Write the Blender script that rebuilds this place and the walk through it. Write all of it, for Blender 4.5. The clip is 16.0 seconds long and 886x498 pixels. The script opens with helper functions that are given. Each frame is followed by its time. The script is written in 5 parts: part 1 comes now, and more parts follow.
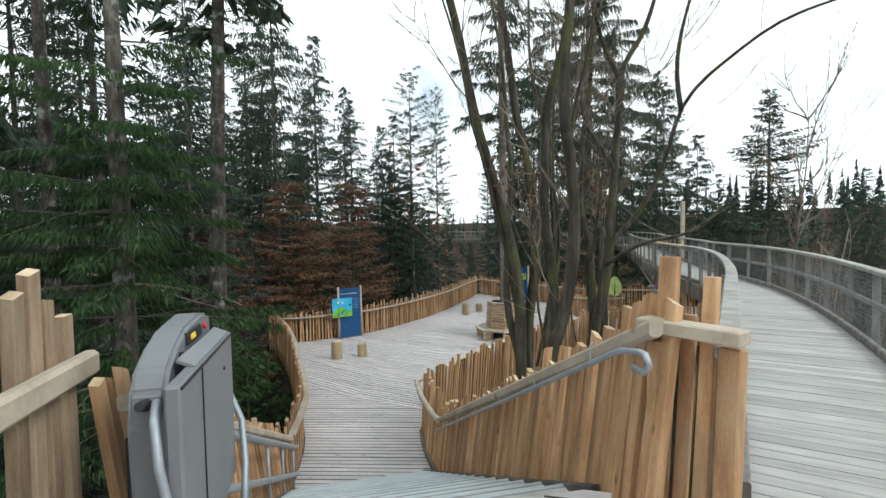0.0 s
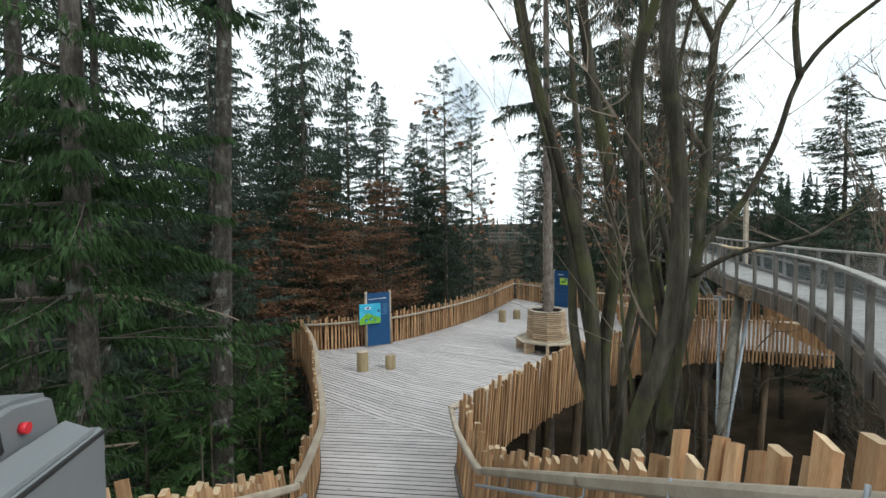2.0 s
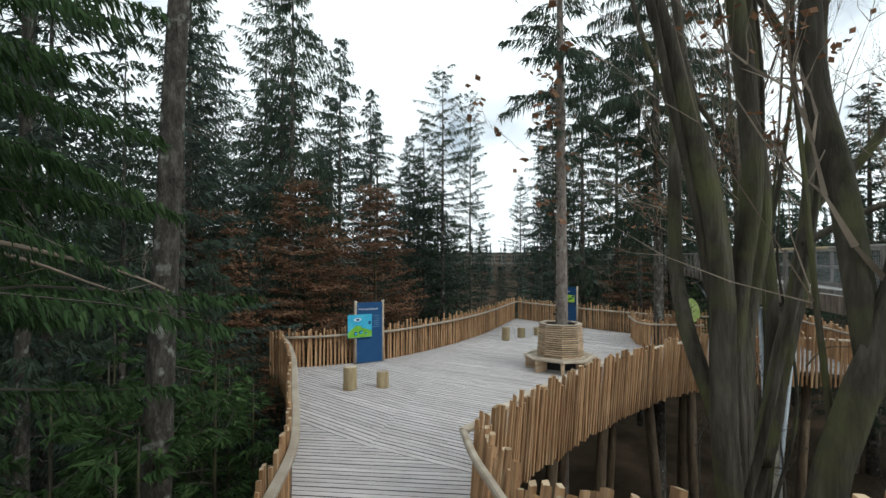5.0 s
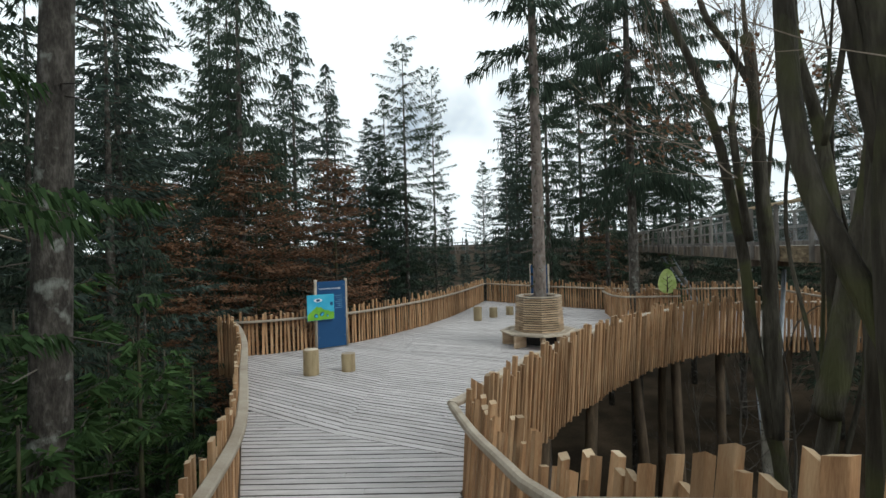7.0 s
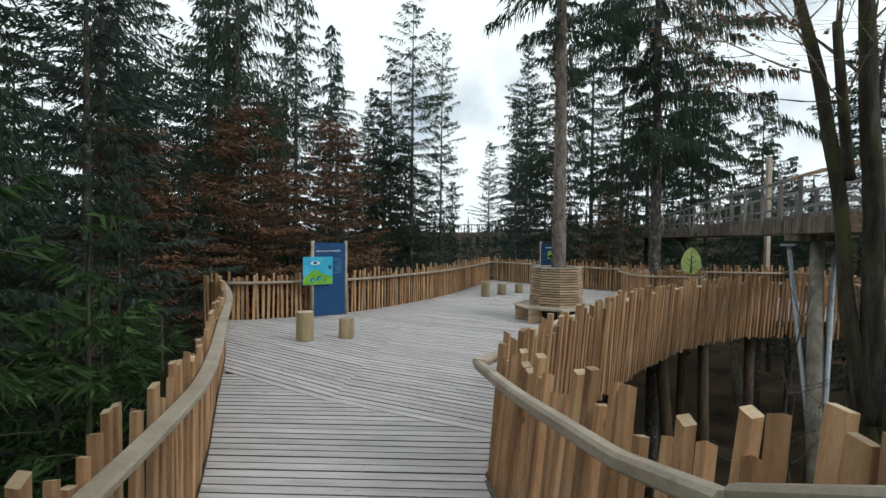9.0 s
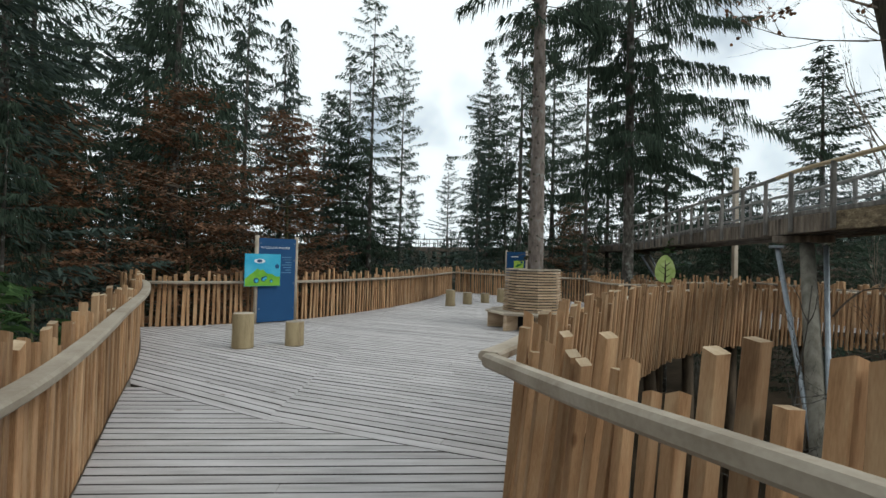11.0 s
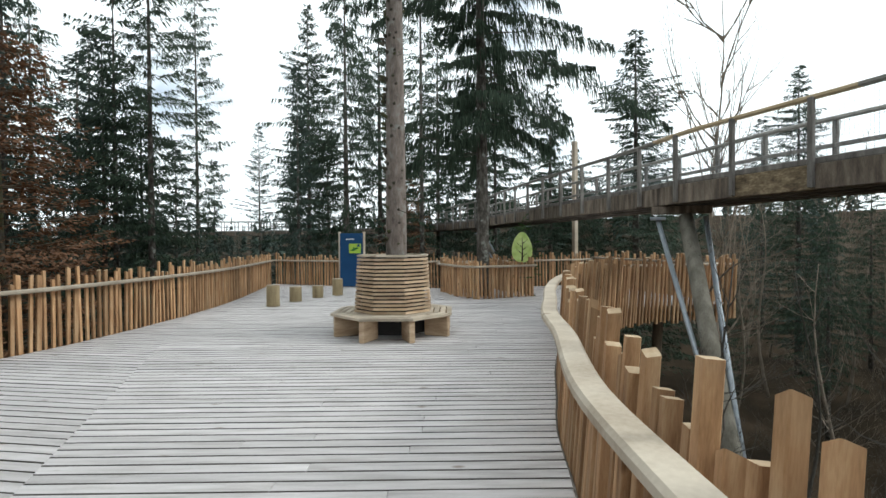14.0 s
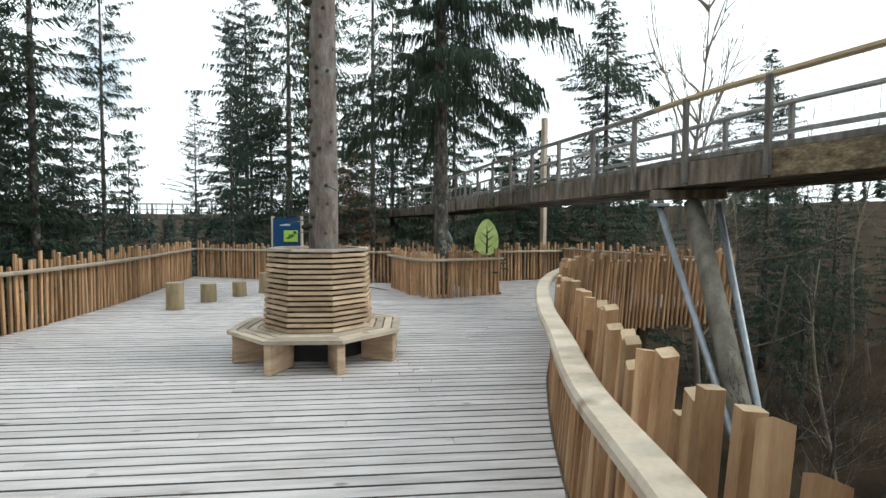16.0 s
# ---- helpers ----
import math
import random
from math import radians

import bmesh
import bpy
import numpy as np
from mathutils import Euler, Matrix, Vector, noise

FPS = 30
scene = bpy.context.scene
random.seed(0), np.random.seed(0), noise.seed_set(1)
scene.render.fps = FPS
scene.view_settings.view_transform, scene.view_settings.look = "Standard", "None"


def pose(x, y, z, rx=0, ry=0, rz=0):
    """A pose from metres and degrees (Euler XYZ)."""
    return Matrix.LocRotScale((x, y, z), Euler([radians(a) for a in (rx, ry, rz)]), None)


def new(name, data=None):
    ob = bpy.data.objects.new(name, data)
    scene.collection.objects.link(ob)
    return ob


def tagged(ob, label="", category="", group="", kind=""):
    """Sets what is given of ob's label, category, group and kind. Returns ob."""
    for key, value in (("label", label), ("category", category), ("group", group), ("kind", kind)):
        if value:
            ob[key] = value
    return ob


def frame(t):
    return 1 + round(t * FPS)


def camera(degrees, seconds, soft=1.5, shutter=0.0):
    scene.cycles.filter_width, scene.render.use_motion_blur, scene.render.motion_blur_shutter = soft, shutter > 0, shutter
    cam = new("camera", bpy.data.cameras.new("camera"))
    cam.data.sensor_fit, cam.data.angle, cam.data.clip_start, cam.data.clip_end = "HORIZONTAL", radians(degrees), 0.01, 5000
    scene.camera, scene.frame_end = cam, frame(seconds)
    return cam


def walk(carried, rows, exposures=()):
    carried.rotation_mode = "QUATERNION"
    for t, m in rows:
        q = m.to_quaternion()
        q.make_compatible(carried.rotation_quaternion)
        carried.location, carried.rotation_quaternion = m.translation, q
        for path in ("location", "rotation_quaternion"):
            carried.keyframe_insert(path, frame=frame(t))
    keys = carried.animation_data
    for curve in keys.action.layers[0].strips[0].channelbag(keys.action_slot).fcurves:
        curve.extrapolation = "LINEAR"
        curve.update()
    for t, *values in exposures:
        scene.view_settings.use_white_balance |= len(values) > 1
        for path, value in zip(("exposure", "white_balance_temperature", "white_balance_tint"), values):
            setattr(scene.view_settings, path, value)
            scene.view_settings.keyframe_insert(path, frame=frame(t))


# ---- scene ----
cam = camera(84.6, 16.0, soft=1.5)
# seconds, x, y, z, tilt, lean, turn
PATH = [
    (0.0, -0.0, -0.0, 4.462, 87.4, 1.06, -0.07),
    (0.5, -0.021, 0.472, 4.441, 87.76, 0.74, 3.96),
    (1.0, -0.063, 0.906, 4.45, 87.61, 0.42, 3.79),
    (1.5, -0.124, 1.298, 4.464, 88.36, 1.62, 2.18),
    (2.0, -0.161, 1.655, 4.45, 87.54, 0.65, 3.74),
    (2.5, -0.238, 1.907, 4.416, 87.22, 0.81, -0.48),
    (3.0, -0.264, 2.218, 4.252, 89.32, 1.84, 1.51),
    (3.5, -0.378, 2.551, 4.079, 90.1, 0.26, 2.98),
    (4.0, -0.449, 2.908, 3.909, 91.45, 1.07, 4.17),
    (6.5, -0.843, 4.576, 3.043, 89.99, -1.07, -1.13),
    (7.0, -0.895, 4.908, 2.874, 90.17, 1.49, -1.88),
    (7.5, -0.946, 5.231, 2.727, 89.13, 1.01, -1.77),
    (8.0, -1.003, 5.571, 2.544, 88.94, 0.81, -1.3),
    (8.5, -1.081, 5.902, 2.369, 88.45, -0.22, -1.36),
    (11.0, -1.34, 7.655, 1.659, 91.1, -1.53, -7.17),
    (11.5, -1.458, 8.242, 1.608, 90.1, -3.75, -13.47),
    (12.0, -1.559, 8.827, 1.651, 88.7, -1.53, -16.24),
    (12.5, -1.61, 9.37, 1.647, 89.13, -2.97, -21.11),
    (13.0, -1.516, 9.912, 1.654, 88.43, -3.09, -22.17),
    (13.5, -1.339, 10.471, 1.665, 89.26, -2.81, -26.3),
    (14.0, -1.085, 11.022, 1.678, 89.18, 0.42, -28.4),
    (14.5, -0.825, 11.531, 1.664, 88.78, -2.62, -30.13),
    (15.0, -0.519, 12.018, 1.688, 88.23, -0.38, -30.71),
    (15.5, -0.172, 12.514, 1.701, 87.12, 0.52, -30.37),
    (16.0, 0.168, 13.007, 1.716, 87.62, -0.28, -33.47),
]
EXPOSURES = [(t, e, 6250, 3) for t, e in ((0.0, 0.25), (2.0, 0.12), (3.5, 0.02), (6.5, -0.15), (8.5, -0.22), (11.0, -0.22), (12.0, -0.22), (12.5, -0.03), (13.0, 0.1), (14.0, 0.27), (16.0, 0.38))]
walk(cam, [(t, pose(*p)) for t, *p in PATH], EXPOSURES)

# ---- world and light ----
world = bpy.data.worlds.new("overcast_sky")
scene.world = world
world.use_nodes = True
SUN_HIGH, SUN_TURN = radians(38), radians(120)
wn, wl = world.node_tree.nodes, world.node_tree.links
bg = wn["Background"]
sky = wn.new("ShaderNodeTexSky")
sky.sky_type = "NISHITA"
sky.sun_disc = False
sky.sun_elevation, sky.sun_rotation = SUN_HIGH, SUN_TURN
cloud_at = wn.new("ShaderNodeTexCoord")
cloud = wn.new("ShaderNodeTexNoise")
cloud.inputs["Scale"].default_value, cloud.inputs["Detail"].default_value = 2.6, 5
cloud_ramp = wn.new("ShaderNodeValToRGB")
cloud_ramp.color_ramp.elements[0].position, cloud_ramp.color_ramp.elements[0].color = 0.33, (0.42, 0.42, 0.42, 1)
cloud_ramp.color_ramp.elements[1].position, cloud_ramp.color_ramp.elements[1].color = 0.44, (1, 1, 1, 1)
cloud_mix = wn.new("ShaderNodeMixRGB")
cloud_mix.inputs[2].default_value = (12.2, 12.6, 13.0, 1)
wl.new(cloud_at.outputs["Generated"], cloud.inputs["Vector"])
wl.new(cloud.outputs["Fac"], cloud_ramp.inputs[0])
wl.new(cloud_ramp.outputs[0], cloud_mix.inputs[0])
wl.new(sky.outputs[0], cloud_mix.inputs[1])
wl.new(cloud_mix.outputs[0], bg.inputs[0])
bg.inputs[1].default_value = 0.10
sun = new("sun", bpy.data.lights.new("sun", "SUN"))
sun.data.energy, sun.data.angle, sun.data.color = 1.3, radians(15), (1.0, 0.97, 0.93)
sun.matrix_world = pose(0, 0, 40, 90 - math.degrees(SUN_HIGH), 0, 180 - math.degrees(SUN_TURN))


# ---- materials ----
def material(name, tones, scale=4.0, stretch=(1, 1, 1), rough=0.7, bump=0.2, fine=60.0, metal=0.0, vary=0.25, trans=0.0, island=False, spec=0.3, depth=0.01, knots=0.0, knot_stretch=(1, 1, 1), patch=None):
    """Noise-mixed tones with fine grain, bump and a random shift for each object."""
    m = bpy.data.materials.new(name)
    m.use_nodes = True
    n, l = m.node_tree.nodes, m.node_tree.links
    b = n["Principled BSDF"]
    at = n.new("ShaderNodeTexCoord")
    mp = n.new("ShaderNodeMapping")
    mp.inputs["Scale"].default_value = stretch
    info = n.new("ShaderNodeObjectInfo")
    geo = n.new("ShaderNodeNewGeometry")
    rnd = geo.outputs["Random Per Island"] if island else info.outputs["Random"]
    off = n.new("ShaderNodeVectorMath")
    off.operation = "MULTIPLY_ADD"
    off.inputs[1].default_value = (7.3, 5.1, 3.7)
    l.new(rnd, off.inputs[0])
    l.new(at.outputs["Object"], off.inputs[2])
    l.new(off.outputs[0], mp.inputs["Vector"])
    big = n.new("ShaderNodeTexNoise")
    big.inputs["Scale"].default_value, big.inputs["Detail"].default_value = scale, 6
    small = n.new("ShaderNodeTexNoise")
    small.inputs["Scale"].default_value, small.inputs["Detail"].default_value = fine, 3
    l.new(mp.outputs[0], big.inputs["Vector"])
    l.new(mp.outputs[0], small.inputs["Vector"])
    ramp = n.new("ShaderNodeValToRGB")
    els = ramp.color_ramp.elements
    while len(els) < len(tones):
        els.new(0.5)
    for i, c in enumerate(tones):
        els[i].position = 0.3 + 0.4 * i / max(1, len(tones) - 1)
        els[i].color = (*c, 1)
    mixf = n.new("ShaderNodeMath")
    mixf.operation = "MULTIPLY_ADD"
    mixf.inputs[1].default_value = 0.25
    l.new(small.outputs["Fac"], mixf.inputs[0])
    shift = n.new("ShaderNodeMath")
    shift.operation = "MULTIPLY_ADD"
    shift.inputs[1].default_value = 0.75
    shift.inputs[2].default_value = 0.0
    l.new(big.outputs["Fac"], shift.inputs[0])
    l.new(shift.outputs[0], mixf.inputs[2])
    l.new(mixf.outputs[0], ramp.inputs[0])
    hsv = n.new("ShaderNodeHueSaturation")
    val = n.new("ShaderNodeMapRange")
    val.inputs["To Min"].default_value, val.inputs["To Max"].default_value = 1 - vary, 1 + vary
    l.new(rnd, val.inputs["Value"])
    l.new(val.outputs[0], hsv.inputs["Value"])
    l.new(ramp.outputs[0], hsv.inputs["Color"])
    col = hsv.outputs[0]
    l.new(col, b.inputs["Base Color"])
    b.inputs["Roughness"].default_value, b.inputs["Metallic"].default_value = rough, metal
    b.inputs["Specular IOR Level"].default_value = spec
    if knots:
        vo = n.new("ShaderNodeTexVoronoi")
        vo.inputs["Scale"].default_value = knots
        vm = n.new("ShaderNodeMapping")
        vm.inputs["Scale"].default_value = knot_stretch
        l.new(off.outputs[0], vm.inputs["Vector"])
        l.new(vm.outputs[0], vo.inputs["Vector"])
        kr = n.new("ShaderNodeValToRGB")
        kr.color_ramp.elements[0].position, kr.color_ramp.elements[0].color = 0.05, (0.34, 0.26, 0.2, 1)
        kr.color_ramp.elements[1].position, kr.color_ramp.elements[1].color = 0.12, (1, 1, 1, 1)
        mul = n.new("ShaderNodeMixRGB")
        mul.blend_type = "MULTIPLY"
        mul.inputs[0].default_value = 0.75
        l.new(vo.outputs["Distance"], kr.inputs[0])
        l.new(hsv.outputs[0], mul.inputs[1])
        l.new(kr.outputs[0], mul.inputs[2])
        col = mul.outputs[0]
        l.new(col, b.inputs["Base Color"])
    if patch:
        pn = n.new("ShaderNodeTexNoise")
        pn.inputs["Scale"].default_value, pn.inputs["Detail"].default_value = patch[1], 7
        l.new(off.outputs[0], pn.inputs["Vector"])
        pr = n.new("ShaderNodeValToRGB")
        pr.color_ramp.elements[0].position, pr.color_ramp.elements[0].color = patch[2], (0, 0, 0, 1)
        pr.color_ramp.elements[1].position, pr.color_ramp.elements[1].color = patch[2] + patch[3], (1, 1, 1, 1)
        pm = n.new("ShaderNodeMixRGB")
        pm.inputs[2].default_value = (*patch[0], 1)
        l.new(pn.outputs["Fac"], pr.inputs[0])
        l.new(pr.outputs[0], pm.inputs[0])
        l.new(col, pm.inputs[1])
        l.new(pm.outputs[0], b.inputs["Base Color"])
    if bump:
        bn = n.new("ShaderNodeBump")
        bn.inputs["Strength"].default_value, bn.inputs["Distance"].default_value = bump, depth
        l.new(mixf.outputs[0], bn.inputs["Height"])
        l.new(bn.outputs[0], b.inputs["Normal"])
    if trans:
        tr = n.new("ShaderNodeBsdfTranslucent")
        mx = n.new("ShaderNodeMixShader")
        mx.inputs[0].default_value = trans
        l.new(hsv.outputs[0], tr.inputs[0])
        l.new(b.outputs[0], mx.inputs[1])
        l.new(tr.outputs[0], mx.inputs[2])
        l.new(mx.outputs[0], n["Material Output"].inputs[0])
    return m


larch = material("larch_pickets", [(0.205, 0.105, 0.05), (0.4, 0.233, 0.12), (0.551, 0.372, 0.217)], 2.0, (6, 6, 0.8), 0.75, 0.25, 30, vary=0.34, knots=2.6, knot_stretch=(2, 2, 1), patch=((0.42, 0.31, 0.195), 2.2, 0.52, 0.4))
larch_stuff = material("larch_pickets_far", [(0.205, 0.105, 0.05), (0.4, 0.233, 0.12), (0.551, 0.372, 0.217)], 2.0, (6, 6, 0.8), 0.75, 0.25, 30, vary=0.28, island=True)
larch_old = material("weathered_larch_planks", [(0.13, 0.085, 0.052), (0.26, 0.185, 0.12), (0.37, 0.285, 0.20)], 2.0, (6, 6, 0.8), 0.8, 0.3, 30, vary=0.3, knots=2.6, knot_stretch=(2, 2, 1))
larch_cut = material("sawn_larch_ends", [(0.27, 0.18, 0.105), (0.42, 0.31, 0.195), (0.54, 0.43, 0.30)], 6.0, (1, 1, 1), 0.8, 0.25, 50)
rail_wood = material("pale_rail_wood", [(0.31, 0.25, 0.185), (0.43, 0.365, 0.285), (0.53, 0.465, 0.375)], 3.0, (1, 1, 1), 0.7, 0.3, 40, knots=2.0)
deck_wood = material("weathered_decking", [(0.345, 0.32, 0.305), (0.488, 0.458, 0.45), (0.591, 0.558, 0.554)], 1.6, (1, 8, 8), 0.75, 0.25, 30, vary=0.09, knots=2.6, knot_stretch=(0.7, 1.6, 1))
deck_wood_far = material("weathered_decking_far", [(0.345, 0.32, 0.305), (0.488, 0.458, 0.45), (0.591, 0.558, 0.554)], 1.6, (3, 3, 8), 0.75, 0.25, 30, vary=0.09, island=True)
# Dark board sides: weathered tone, with the shade of the gaps painted in
board_edge = material("weathered_shaded_board_edges", [(0.045, 0.04, 0.035), (0.10, 0.09, 0.08)], 4, (1, 1, 1), 0.9, 0.2, 30, vary=0.1)
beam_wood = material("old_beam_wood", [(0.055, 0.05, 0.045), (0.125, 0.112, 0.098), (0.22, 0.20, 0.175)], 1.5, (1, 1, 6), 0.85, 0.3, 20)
post_wood = material("round_post_wood", [(0.20, 0.15, 0.09), (0.33, 0.26, 0.15), (0.42, 0.34, 0.21)], 3.0, (3, 3, 0.6), 0.8, 0.3, 30)
bench_wood = material("bench_larch", [(0.294, 0.194, 0.119), (0.483, 0.357, 0.238), (0.609, 0.479, 0.346)], 2.5, (1, 1, 5), 0.7, 0.25, 30)
steel = material("galvanised_steel", [(0.27, 0.30, 0.33), (0.40, 0.43, 0.46)], 9, (1, 1, 1), 0.55, 0.05, 80, metal=0.55, vary=0.05)
stair_metal = material("painted_stair_metal", [(0.38, 0.42, 0.43), (0.52, 0.56, 0.57)], 4, (1, 1, 1), 0.5, 0.05, 60, metal=0.3, vary=0.05)
lift_grey = material("grey_lift_shell", [(0.15, 0.16, 0.17), (0.19, 0.20, 0.21)], 3, (1, 1, 1), 0.45, 0.04, 90, vary=0.03, spec=0.5)
black = material("black_rubber", [(0.015, 0.015, 0.016), (0.03, 0.03, 0.03)], 5, rough=0.6, bump=0.05)
sign_blue = material("blue_sign", [(0.012, 0.06, 0.16), (0.016, 0.075, 0.19)], 2, rough=0.45, bump=0.02, vary=0.02)
pic_cyan = material("picture_sky", [(0.03, 0.33, 0.55), (0.10, 0.50, 0.68)], 3, rough=0.4, bump=0.0, vary=0.02)
pic_green = material("picture_green", [(0.10, 0.32, 0.03), (0.22, 0.48, 0.05)], 6, rough=0.4, bump=0.0, vary=0.02)
pic_lime = material("picture_lime", [(0.35, 0.55, 0.06), (0.45, 0.65, 0.12)], 4, rough=0.4, bump=0.0, vary=0.02)
pic_dark = material("picture_dark", [(0.01, 0.05, 0.12), (0.02, 0.08, 0.18)], 6, rough=0.4, bump=0.0)
pic_white = material("picture_white", [(0.7, 0.75, 0.8), (0.8, 0.82, 0.85)], 4, rough=0.4, bump=0.0)
yellow = material("yellow_lamp", [(0.8, 0.55, 0.05), (0.85, 0.6, 0.08)], 5, rough=0.3, bump=0.0)
red = material("red_button", [(0.45, 0.02, 0.03), (0.5, 0.03, 0.04)], 5, rough=0.3, bump=0.0)
soil = material("dark_soil", [(0.03, 0.022, 0.015), (0.06, 0.045, 0.03)], 8, rough=0.95, bump=0.6)
forest_floor = material("leaf_litter", [(0.015, 0.012, 0.009), (0.035, 0.026, 0.017), (0.068, 0.048, 0.032)], 0.5, spec=0.03, rough=1.0, bump=0.8, fine=12, vary=0.0)
spruce_bark = material("spruce_bark", [(0.026, 0.022, 0.019), (0.075, 0.066, 0.056), (0.17, 0.155, 0.135)], 5.5, (2, 2, 0.8), 0.95, 1.0, 22, vary=0.2, depth=0.04, patch=((0.26, 0.27, 0.24), 4.5, 0.58, 0.1))
dark_bark = material("moss_dark_bark", [(0.018, 0.015, 0.01), (0.058, 0.051, 0.038), (0.136, 0.124, 0.096)], 3.0, (3.0, 3.0, 0.45), 0.95, 1.0, 18, vary=0.15, depth=0.06, patch=((0.078, 0.080, 0.036), 1.7, 0.50, 0.12))
pale_bark = material("pale_spruce_bark", [(0.085, 0.066, 0.056), (0.17, 0.138, 0.120), (0.27, 0.235, 0.21)], 4.5, (2.5, 2.5, 0.8), 0.95, 1.0, 24, vary=0.1, depth=0.04, patch=((0.24, 0.235, 0.21), 6.0, 0.57, 0.12))
needles = material("spruce_needles", [(0.026, 0.039, 0.029), (0.05, 0.073, 0.05), (0.087, 0.115, 0.077)], 1.2, rough=0.8, bump=0, fine=9, vary=0.35, trans=0.35, island=True, spec=0.15)
needles_fresh = material("fresh_needles", [(0.017, 0.034, 0.014), (0.036, 0.067, 0.026), (0.067, 0.108, 0.04)], 1.2, spec=0.1, rough=0.8, bump=0, fine=9, vary=0.35, trans=0.25, island=True)
# Greyer, lighter needles: the haze of far trees is put into the colour
needles_hazed = material("hazed_fir_needles", [(0.033, 0.049, 0.041), (0.057, 0.08, 0.066), (0.093, 0.12, 0.099)], 1.2, spec=0.15, rough=0.8, bump=0, fine=9, vary=0.35, trans=0.25, island=True)
needles_young = material("young_spruce_needles", [(0.023, 0.046, 0.018), (0.049, 0.092, 0.032), (0.09, 0.138, 0.049)], 1.2, spec=0.1, rough=0.8, bump=0, fine=9, vary=0.35, trans=0.25, island=True)
rust_leaf = material("rust_beech_leaves", [(0.10, 0.048, 0.026), (0.185, 0.096, 0.052), (0.28, 0.16, 0.09)], 1.5, rough=0.8, bump=0, fine=9, vary=0.35, trans=0.3, island=True)
dead_twig = material("dead_spruce_twigs", [(0.058, 0.052, 0.044), (0.13, 0.117, 0.101)], 3, rough=0.95, bump=0, vary=0.2, island=True, spec=0.1)
twig_bark = material("bare_twigs", [(0.14, 0.112, 0.085), (0.28, 0.23, 0.18)], 3, rough=0.95, bump=0, vary=0.2, island=True)


# ---- building helpers ----
def mesh_of(name, verts, faces, mat, smooth=False):
    me = bpy.data.meshes.new(name)
    me.from_pydata([tuple(v) for v in verts], [], faces)
    me.materials.append(mat)
    if smooth:
        me.polygons.foreach_set("use_smooth", [True] * len(me.polygons))
    me.update()
    return me


def part(name, bm, mat, parent=None, label=""):
    """Links a bmesh, or a finished mesh, as one object under a thing."""
    if isinstance(bm, bpy.types.Mesh):
        me = bm
    else:
        me = bpy.data.meshes.new(name)
        bm.normal_update()
        bm.to_mesh(me)
        bm.free()
        me.materials.append(mat)
    ob = new(name, me)
    if parent is not None:
        ob.parent = parent
    if label:
        ob["label"] = label
    return ob


def box(size, m=None, bevel=0.006, bm=None):
    """A bevelled box, centred, at the pose m."""
    bm = bm or bmesh.new()
    made = bmesh.ops.create_cube(bm, size=1.0)["verts"]
    bmesh.ops.scale(bm, vec=size, verts=made)
    if bevel:
        edges = {e for v in made for e in v.link_edges}
        made = list({v for f in bmesh.ops.bevel(bm, geom=list(edges), offset=bevel, segments=1, affect="EDGES")["faces"] for v in f.verts} | {v for v in made if v.is_valid})
    if m is not None:
        bmesh.ops.transform(bm, matrix=m, verts=made)
    return bm


def tube(points, radii, sides=8, bm=None, close=True):
    """A tapered tube through points."""
    bm = bm or bmesh.new()
    pts = [Vector(p) for p in points]
    if not hasattr(radii, "__len__"):
        radii = [radii] * len(pts)
    rings, u = [], None
    for i, p in enumerate(pts):
        d = (pts[min(i + 1, len(pts) - 1)] - pts[max(i - 1, 0)]).normalized()
        u = d.orthogonal() if u is None else u - d * u.dot(d)
        u.normalize()
        v = d.cross(u)
        rings.append([bm.verts.new(p + (u * math.cos(2 * math.pi * k / sides) + v * math.sin(2 * math.pi * k / sides)) * radii[i]) for k in range(sides)])
    for a, b in zip(rings, rings[1:]):
        for k in range(sides):
            bm.faces.new((a[k], a[(k + 1) % sides], b[(k + 1) % sides], b[k])).smooth = True
    if close:
        bm.faces.new(rings[0][::-1])
        bm.faces.new(rings[-1])
    return bm


def smooth_line(points, step=0.15):
    """A rounded line (Catmull-Rom) through points, resampled evenly."""
    pts = [Vector(p) for p in points]
    ext = [pts[0] * 2 - pts[1]] + pts + [pts[-1] * 2 - pts[-2]]
    fine = []
    for a, b, c, d in zip(ext, ext[1:], ext[2:], ext[3:]):
        for k in range(24):
            t = k / 24
            fine.append(0.5 * (2 * b + (c - a) * t + (2 * a - 5 * b + 4 * c - d) * t * t + (3 * b - a - 3 * c + d) * t ** 3))
    fine.append(pts[-1])
    return even(fine, step)


def even(fine, step):
    """Points at even steps along a line."""
    fine = [Vector(p) for p in fine]
    run = [0.0]
    for a, b in zip(fine, fine[1:]):
        run.append(run[-1] + (b - a).length)
    n = max(1, round(run[-1] / step))
    out, j = [], 0
    for i in range(n + 1):
        s = run[-1] * i / n
        while j < len(fine) - 2 and run[j + 1] < s:
            j += 1
        t = (s - run[j]) / max(1e-9, run[j + 1] - run[j])
        out.append(fine[j].lerp(fine[j + 1], min(1, t)))
    return out


